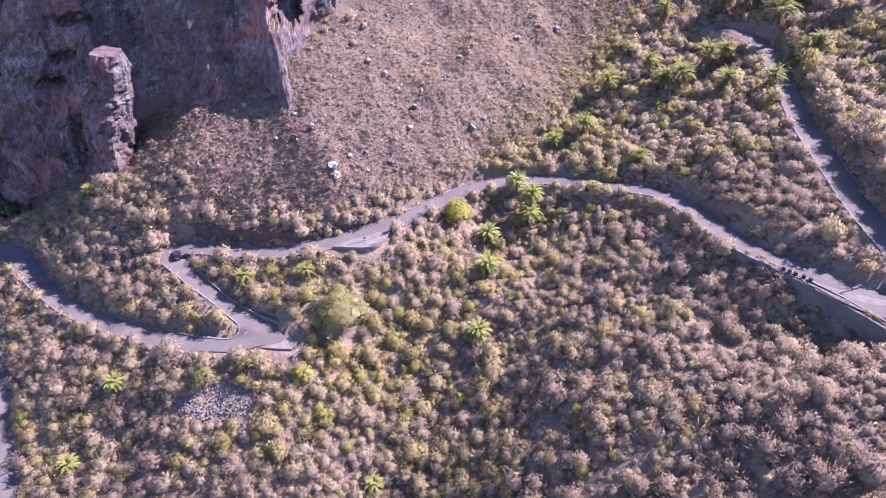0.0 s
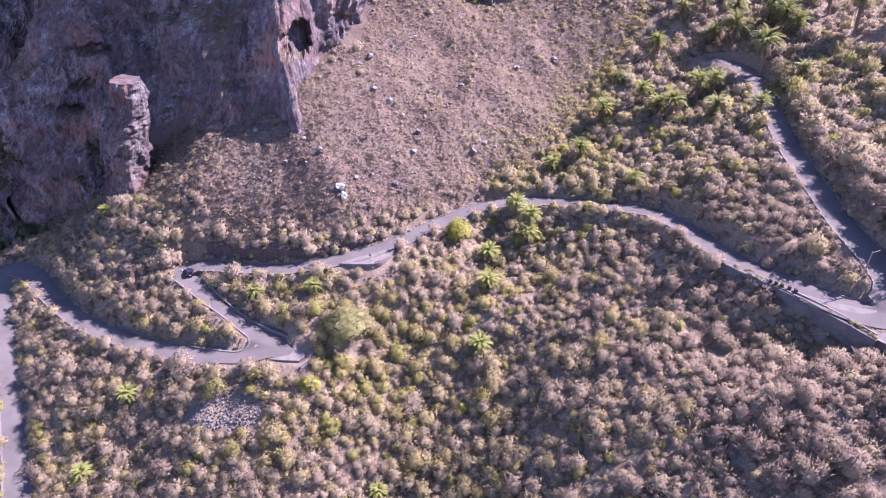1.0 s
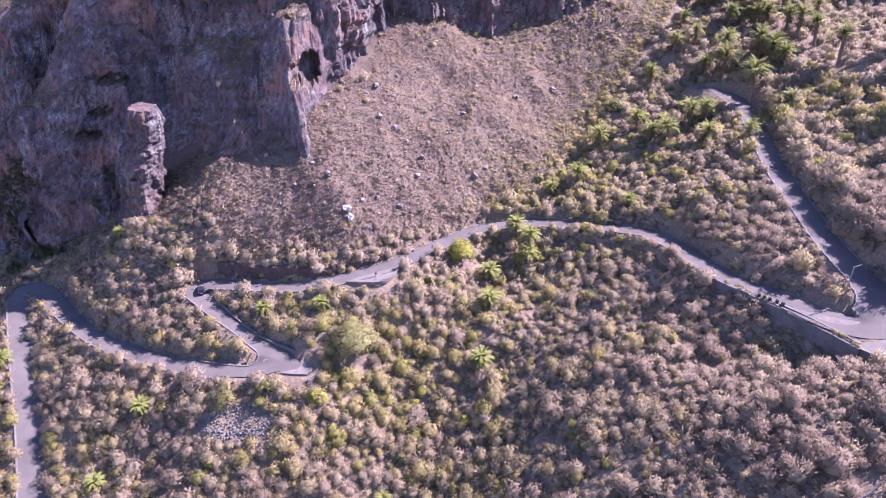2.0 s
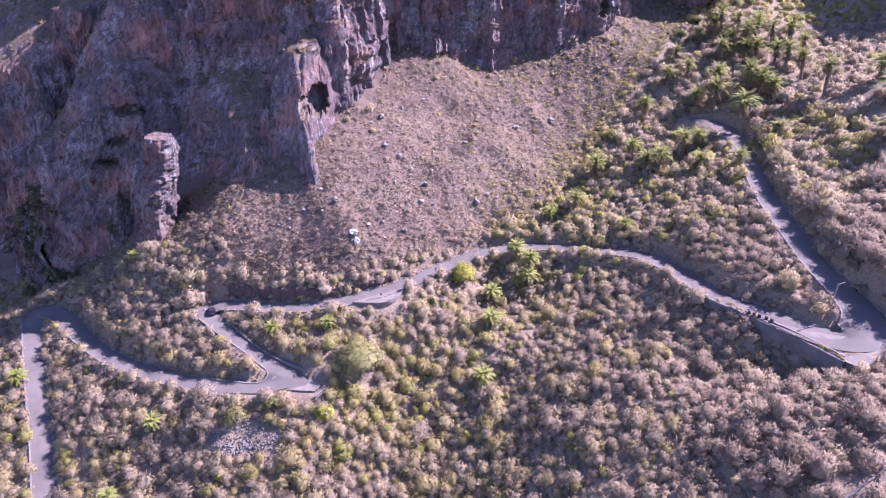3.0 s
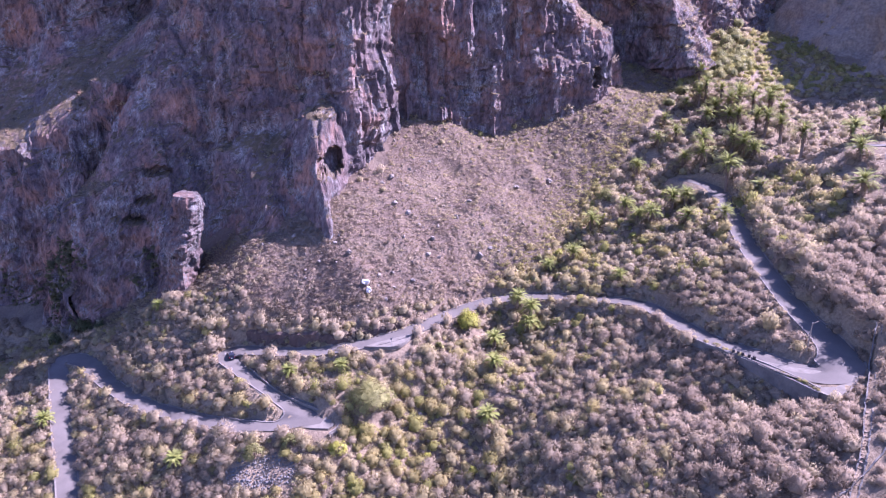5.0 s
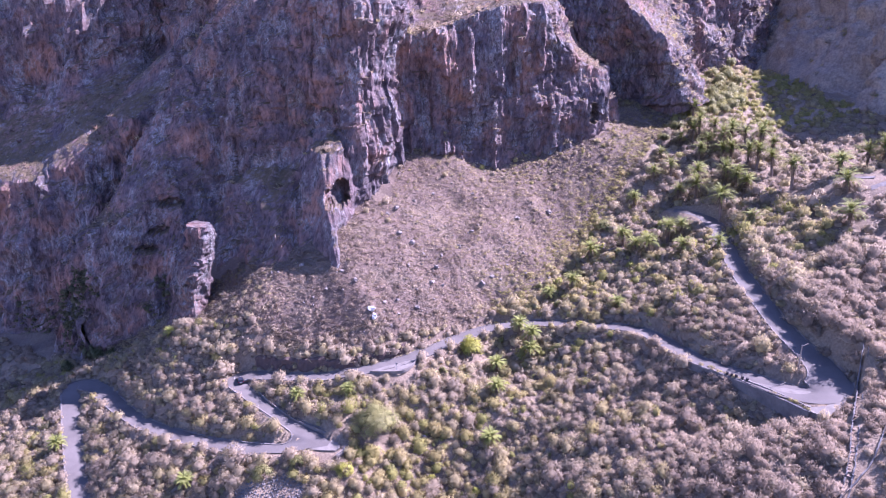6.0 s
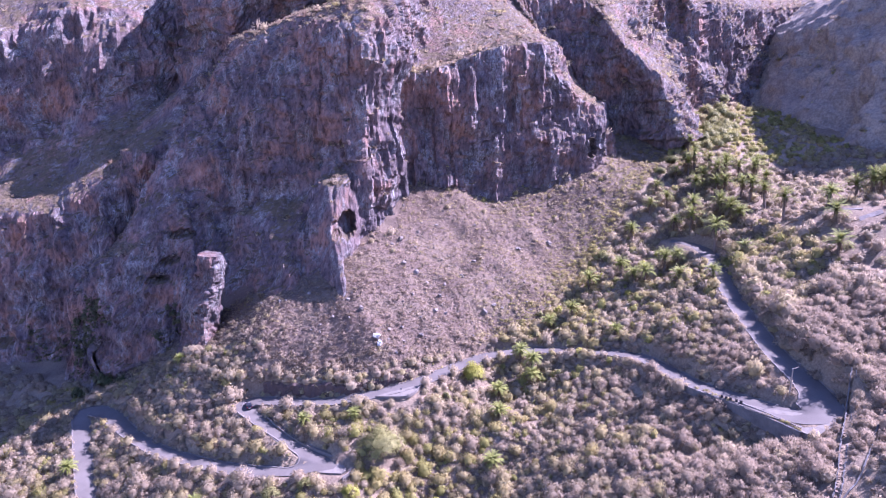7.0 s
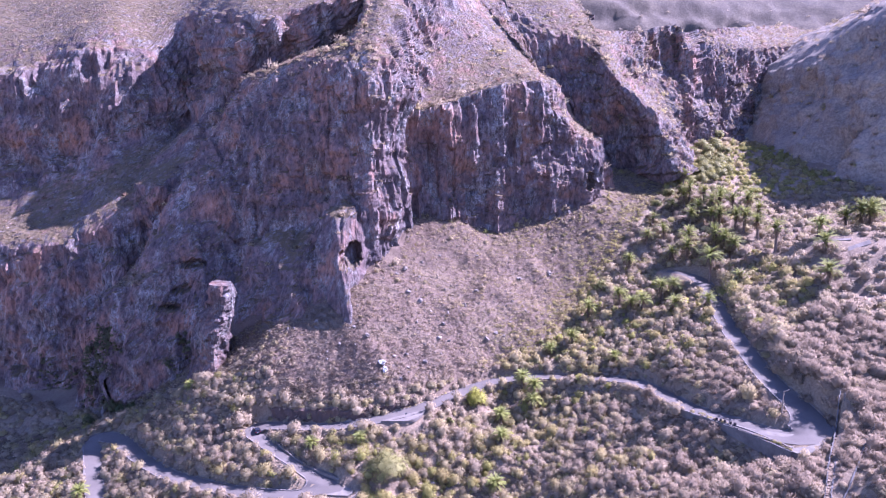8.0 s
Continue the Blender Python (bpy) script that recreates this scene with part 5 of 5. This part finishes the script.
round_bush((-24, 117.5), 7.3, 6.4, OLIVE_LEAF, "large pale olive-green tree with a domed crown", "tree", 1, 46, 11000, 0.17)
round_bush((3.6, 147.5), 4.4, 5.2, BRIGHT_LEAF, "bright yellow-green leafy tree beside the road", "tree", 2, 30, 5000, 0.18)
round_bush((-30.5, 104.7), 2.7, 2.8, BRIGHT_LEAF, "vivid yellow-green bush below the hairpin", "bush", 3, 18, 2200, 0.15)
round_bush((58.3, 209.5), 4.2, 4.0, OLIVE_LEAF, "pale olive domed tree at the foot of the slope", "tree", 4, 22, 2000, 0.24)
round_bush((-51.8, 104.5), 3.2, 3.2, OLIVE_LEAF, "dull olive bush on the stony bank", "bush", 5, 20, 2200, 0.16)
round_bush((-43.2, 106.6), 2.5, 2.6, OLIVE_LEAF, "dull olive bush beside grey rubble", "bush", 6, 16, 1600, 0.16)
VALLEY_TREES = [(134, 302, 5.0), (141, 308, 5.5), (148, 318, 5.5), (138, 318, 5.0), (128, 296, 4.5), (145, 330, 5.0), (152, 328, 5.0), (126, 286, 4.0), (133, 290, 4.5), (120, 284, 3.5), (140, 296, 4.5), (148, 306, 4.0), (104, 270, 3.5), (112, 272, 3.5), (96, 262, 3.2), (178, 222, 4.5), (136, 338, 4.5), (150, 342, 5.0), (158, 350, 5.0), (143, 346, 4.5), (152, 358, 4.5), (163, 364, 4.5), (160, 340, 4.5), (170, 378, 4.5), (156, 326, 4.0)]
for k, (x, y, r_) in enumerate(VALLEY_TREES):
    round_bush((x, y), r_, r_ * 1.05, OLIVE_LEAF, "yellow-green tree in the upper valley floor", "tree", 20 + k, 18, 1500, 0.28, "trees of the upper valley")
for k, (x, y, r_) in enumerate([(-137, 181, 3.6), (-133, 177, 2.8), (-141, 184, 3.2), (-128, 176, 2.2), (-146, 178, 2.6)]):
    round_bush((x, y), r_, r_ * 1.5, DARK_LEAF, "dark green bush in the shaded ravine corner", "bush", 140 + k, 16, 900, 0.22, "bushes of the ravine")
GREEN_BUSHES = [(36, 180, 1.9), (45, 185, 2.2), (55, 198, 2.2), (58, 187, 2.0), (70, 195, 2.2), (34, 166, 1.7), (46, 165, 1.6), (26, 168, 1.5), (60, 176, 1.9), (70, 176, 1.8), (82, 178, 1.9), (66, 200, 2.4), (78, 200, 2.3), (29, 178, 1.6), (38, 150, 1.9), (31, 146, 2.0), (14, 136, 1.6), (-5, 137, 1.7), (-8, 108, 1.5), (-19, 108, 1.7), (-26, 98, 1.6), (-11, 96, 1.5), (4, 102, 1.4), (-36, 92, 1.6), (-53, 93, 1.5)]
for k, (x, y, r_) in enumerate(GREEN_BUSHES):
    round_bush((x, y), r_, r_ * 1.1, OLIVE_LEAF if k % 2 else BRIGHT_LEAF, "leafy yellow-green bush among grey dry scrub", "bush", 60 + k, 12, 420, 0.22, "green bushes in the gully")


# ---- rocks that stand out ----
def rock_mesh(name, seed, size, squash, mat, ledges=0.0, div=3):
    bm = bmesh.new()
    bmesh.ops.create_icosphere(bm, subdivisions=div, radius=1)
    v = np.array([q.co[:] for q in bm.verts])
    d = 0.30 * fbm(v * 1.3 + seed * 7.7, 3, seed) + 0.3 * np.round(2 * fbm(v * 1.7 + seed, 2, seed + 5)) / 2
    v = v * (1 + d)[:, None] * np.array(squash) * size
    for q, c in zip(bm.verts, v):
        q.co = c
    me = bpy.data.meshes.new(name)
    bm.to_mesh(me)
    bm.free()
    me.materials.append(mat)
    return me


def boulder(x, y, size, seed, mat, label, squash=(0.85, 0.6, 0.5)):
    ob = new("boulder", rock_mesh("boulder", seed, size, squash, mat))
    ob.matrix_basis = Matrix.Translation((x, y, ground_at(x, y) + size * 0.3)) @ pose(0, 0, 0, 0, 0, seed * 47.0)
    return tagged(ob, label, "rock")


boulder(-28.6, 154.4, 1.4, 3, WHITEWASH, "pale weathered boulder on the open slope", (1, 0.8, 0.6))
for k, (x, y, s) in enumerate([(-8, 178, 1.2), (0, 190, 1.3), (-22, 190, 1.1), (38, 222, 1.8), (5, 200, 1.4), (-14, 160, 1.0), (12, 180, 1.1), (24, 215, 1.5), (-35, 165, 1.2), (-3, 118, 1.0), (-16, 119, 1.3), (-13, 121, 1.0), (-10, 118, 0.9), (58, 195, 1.4), (76, 218, 1.3)]):
    boulder(x, y, s, 10 + k, STONE, "pale grey boulder lying on the dry slope")
boulder(-27.4, 152.4, 1.1, 6, WHITEWASH, "upright white boulder on the open slope", (0.7, 0.7, 1.1))


def pinnacle():
    """A leaning pillar of layered rock that stands clear of the cliff: blunt top, broken faces, a broad foot."""
    n, sides = 96, 60
    s = np.linspace(0, 1, n)
    z = 9 + 43 * s
    cx, cy = -98.9 + 7.2 * s + 0.9 * np.sin(9 * s), 174.5 + 3.5 * s
    r = 8.4 - 2.9 * smooth(0.0, 0.42, s) + 0.5 * np.exp(-((s - 0.55) / 0.12) ** 2) - 1.1 * smooth(0.70, 0.78, s) - 0.6 * smooth(0.95, 1.0, s)
    a = np.linspace(0, 2 * np.pi, sides, endpoint=False)
    # plan: a rough lozenge, its long side turned towards the ravine
    plan = (np.abs(np.cos(a)) ** 1.5 + np.abs(np.sin(a) / 1.55) ** 1.5) ** (-1 / 1.5)
    turn = math.radians(28)
    u = np.cos(a) * np.cos(turn) - np.sin(a) * np.sin(turn)
    w = np.cos(a) * np.sin(turn) + np.sin(a) * np.cos(turn)
    x = cx[:, None] + r[:, None] * (plan * u)[None] * 1.12
    y = cy[:, None] + r[:, None] * (plan * w)[None] * 1.0
    q = np.stack([x, y, np.broadcast_to(z[:, None], x.shape)], 2).reshape(-1, 3)
    out = np.stack([u, w, 0 * a], 1)[None] * np.ones((n, 1, 1))
    # blocks between joints and bedding, each standing out by its own depth
    bed = q[:, 2] + 1.0 * fbm(q / 4, 2, 70)
    d = np.zeros(len(q))
    for step, thick, reach, seed in ((3.4, 6.5, 1.5, 71), (1.7, 2.4, 0.8, 74)):
        d += reach * (hashed(np.floor((q[:, 0] + 0.4 * q[:, 1]) / step), np.floor(bed / thick), np.floor(q[:, 1] / (step * 1.6)), seed) - 0.5)
    d += 0.9 * fbm(q / 6, 3, 72) + 0.4 * fbm(q / 1.3, 3, 73)
    v = q + out.reshape(-1, 3) * d[:, None]
    i = np.arange(n * sides).reshape(n, sides)
    j = np.roll(i, -1, axis=1)
    f = np.stack([i[:-1].ravel(), j[:-1].ravel(), j[1:].ravel(), i[1:].ravel()], 1)
    e = empty("rock_pinnacle", (-98.9, 174.5, 10), "free-standing layered pinnacle of pale basalt at the cliff foot", "rock")
    level = np.repeat(np.arange(n - 1), sides)
    for name, a0, b0 in (("base", 0, 34), ("shaft", 34, 76), ("cap", 76, n)):
        bm = bmesh.new()
        bm.from_mesh(mesh_of(name, v - (-98.9, 174.5, 10), f[(level >= a0) & (level < b0)], ROCK_PALE))
        bmesh.ops.delete(bm, geom=[q for q in bm.verts if not q.link_faces], context="VERTS")
        if name == "cap":
            bmesh.ops.holes_fill(bm, edges=[q for q in bm.edges if q.is_boundary and q.verts[0].co.z > 30])
        part(name, bm, ROCK_PALE, e)
    return e


ROCK_PALE = rock_material("pale_layered_rock", 0.48, 1.2, 0.28, 1.45)
pinnacle()


# ---- the car ----
def car(at, heading):
    """A small dark hatchback, nose along +y before it is turned."""
    e = empty("car", at, "small dark blue hatchback car driving on the road", "car", turn=heading)
    L, W = 2.05, 0.86
    prof = [(-L, 0.35), (-L - 0.02, 0.75), (-L + 0.08, 0.95), (-L + 0.45, 1.42), (-0.3, 1.48), (0.35, 1.42), (0.95, 0.98), (1.75, 0.84), (L, 0.68), (L + 0.02, 0.35)]
    bm = bmesh.new()
    rows = []
    for x, narrow in ((-W, 0.1), (-W * 0.93, 0.0), (W * 0.93, 0.0), (W, 0.1)):
        rows.append([bm.verts.new((x * (1.0 if z < 1.0 else 0.84), y * (1 - narrow * 0.15), z - (0.05 if narrow else 0))) for y, z in prof])
    for a, b in zip(rows, rows[1:]):
        for k in range(len(prof)):
            j = (k + 1) % len(prof)
            bm.faces.new((a[k], a[j], b[j], b[k]))
    bm.faces.new(rows[0][::-1])
    bm.faces.new(rows[-1])
    bmesh.ops.recalc_face_normals(bm, faces=bm.faces)
    body = part("body", bm, CAR_PAINT, e)
    for name, pts in (("windscreen", [(-0.66, 0.98, 1.01), (0.66, 0.98, 1.01), (0.6, 0.42, 1.40), (-0.6, 0.42, 1.40)]),
                      ("rear_window", [(-0.62, -1.95, 1.03), (0.62, -1.95, 1.03), (0.58, -1.66, 1.38), (-0.58, -1.66, 1.38)])):
        bm = bmesh.new()
        f = bm.faces.new([bm.verts.new((x, y, z + 0.03)) for x, y, z in pts])
        bmesh.ops.solidify(bm, geom=[f], thickness=0.02)
        part(name, bm, CAR_GLASS, e, "dark tinted glass")
    for sx in (-1, 1):
        bm = bmesh.new()
        f = bm.faces.new([bm.verts.new((sx * (0.865 if z < 1.05 else 0.735), y, z)) for y, z in [(-1.6, 1.02), (0.7, 1.0), (0.3, 1.36), (-1.4, 1.38)]])
        bmesh.ops.solidify(bm, geom=[f], thickness=0.02)
        part("side_window", bm, CAR_GLASS, e, "dark tinted glass")
        bm = bmesh.new()
        box(bm, sx * 0.92 - 0.08, sx * 0.92 + 0.08, 0.62, 0.74, 0.98, 1.1)
        part("mirror", bm, CAR_PAINT, e)
        bm = bmesh.new()
        box(bm, sx * 0.62 - 0.16, sx * 0.62 + 0.16, 1.93, 2.09, 0.6, 0.72)
        part("headlight", bm, LENS_WHITE, e, "clear headlight")
        bm = bmesh.new()
        box(bm, sx * 0.7 - 0.1, sx * 0.7 + 0.1, -2.1, -2.0, 0.72, 0.98)
        part("tail_light", bm, LENS_RED, e, "red tail light")
        for y in (-1.28, 1.3):
            v, f = tube([(-0.1, 0, 0), (-0.09, 0, 0), (0.09, 0, 0), (0.1, 0, 0)], [0.27, 0.315, 0.315, 0.27], 18)
            wheel = part("wheel", mesh_of("wheel", v, f, RUBBER, True), None, e, "black rubber tyre")
            wheel.matrix_basis = Matrix.Translation((sx * 0.78, y, 0.315))
            bm = bmesh.new()
            bmesh.ops.create_cone(bm, cap_ends=True, segments=14, radius1=0.2, radius2=0.2, depth=0.19, matrix=pose(0, 0, 0, 0, 90, 0))
            part("rim", bm, CHROME, wheel, "grey metal rim")
    bm = bmesh.new()
    box(bm, -0.26, 0.26, -2.1, -2.06, 0.5, 0.61)
    part("number_plate", bm, PLATE, e, "plain white plate")
    return e


car((-68.3, 140.4, 9.98), 27)

# ---- pole, cables, stones on the parapet, signs ----
POLE = (78.6, 97.2)
pz = ground_at(*POLE)
pole = empty("utility_pole", (*POLE, pz), "weathered leaning timber utility pole at the hairpin bend", "pole")
part("post", tubes("post", [([(0, 0, -0.8), (0.1, 0, 3.5), (0.25, 0, 7.2)], [0.16, 0.14, 0.11])], TIMBER, 10), None, pole)
bm = bmesh.new()
box(bm, -0.1, 1.5, -0.06, 0.06, -0.06, 0.06, pose(0.2, 0, 6.9, 0, -24, 0))
part("crossarm", bm, TIMBER, pole)
for x in (0.15, 0.3):
    part("insulator", tubes("insulator", [([(x, 0, 6.98), (x, 0, 7.08), (x, 0, 7.2)], [0.05, 0.08, 0.04])], WHITEWASH, 8), None, pole, "white insulator")
tip = np.array([POLE[0] + 0.25, POLE[1], pz + 7.1])


def cable(a, b, sag, label):
    s = np.linspace(0, 1, 24)[:, None]
    p = np.array(a) * (1 - s) + np.array(b) * s - np.array((0, 0, 1)) * sag * 4 * s * (1 - s)
    return tagged(new("cable", tubes("cable", [(p, 0.014)], RUBBER, 5)), label, "cable")


cable(tip, (96, 101, ground_at(96, 101) + 2.5), 1.2, "thin overhead cable running up the slope")
cable(tip, (66.8, 108.5, ground_at(66.8, 108.5) + 0.2), 0.3, "taut guy cable from the pole to the bank")

for k, (x, y) in enumerate([(64.9, 102.9), (65.6, 101.9), (66.2, 100.9), (67.2, 99.8), (67.8, 98.6)]):
    bm = bmesh.new()
    bmesh.ops.bevel(bm, geom=list({e for v in box(bm, -0.32, 0.32, -0.28, 0.28, -0.4, 0.75) for e in v.link_edges}), offset=0.07, segments=1, affect="EDGES")
    for v in bm.verts:
        v.co += Vector(rng.normal(0, 0.03, 3))
    ob = part("marker_stone", bm, BLACK_STONE, None)
    i = int(along(x, y) * 2)
    ob.matrix_basis = Matrix.Translation((x, y, float(ROAD[i, 2]) + 0.1)) @ pose(0, 0, 0, 0, 0, 63 + 6 * k)
    tagged(ob, "dark basalt marker stone on the road edge", "stone", "marker stones on the parapet")


def road_sign(x, y, z, turn):
    e = empty("road_sign", (x, y, z), "small grey road sign on a thin post", "sign", turn=turn)
    part("post", tubes("post", [([(0, 0, -0.5), (0, 0, 1.0), (0, 0, 2.3)], 0.05)], SIGN_METAL, 8), None, e)
    bm = bmesh.new()
    bmesh.ops.create_cone(bm, cap_ends=True, segments=20, radius1=0.32, radius2=0.32, depth=0.03, matrix=pose(0, -0.07, 2.05, 90, 0, 0))
    part("plate", bm, SIGN_METAL, e)
    return e


road_sign(-19.0, 134.6, 17.0, 20)
for k, (x, y) in enumerate([(-70.5, 141.5), (-66, 133.8), (-11.6, 142.6)]):
    e = empty("bollard", (x, y, ground_at(x, y)), "short white roadside bollard by the bend", "bollard", "bollards of the bend")
    part("post", tubes("post", [([(0, 0, -0.3), (0, 0, 0.5), (0, 0, 0.95)], [0.13, 0.12, 0.1])], WHITEWASH, 10), None, e)
    part("band", tubes("band", [([(0, 0, 0.7), (0, 0, 0.82)], 0.125)], LENS_RED, 10), None, e, "red band")

# ---- stepped path and pale track on the spur ----
line = spline(STAIR, 120)
line[:, 2] = ground(line[:, :2]) + 0.35
for shift in (-0.55, 0.55):
    g = ribbon(np.column_stack([line, np.ones(len(line))]), [shift], [0.0])[:, 0]
    structure("stair_wall", sweep_box("stair_wall", g, 0.2, -2.0, 0.02 + 0.1 * shift, CONCRETE, 0.16, 27), "crumbling pale stone edge of the stepped path", "wall")
flight = empty("stepped_path", (84, 82.5, ground_at(84, 82.5)), "overgrown stone stairway climbing through the scrub", "stairs")
tread = None
for k in range(6, 114, 3):
    p, t = line[k], line[k + 1] - line[k - 1]
    if tread is None:
        bm = bmesh.new()
        box(bm, -0.45, 0.45, -0.3, 0.3, -1.4, -0.1)
        ob = part("step", bm, BARK, flight)
        tread = ob.data
    else:
        ob = part("step", tread, None, flight)
    ob.matrix_basis = flight.matrix_basis.inverted() @ Matrix.Translation((float(p[0]), float(p[1]), float(p[2]) - 0.3)) @ pose(0, 0, 0, 0, 0, math.degrees(math.atan2(t[1], t[0])) - 90)
channel = spline(TRACK, 120)
channel[:, 2] = ground(channel[:, :2]) + 0.3
structure("water_channel", sweep_box("water_channel", channel, 0.24, -0.9, 0.1, CONCRETE, 0.06, 29), "narrow pale concrete water channel across the spur", "channel")
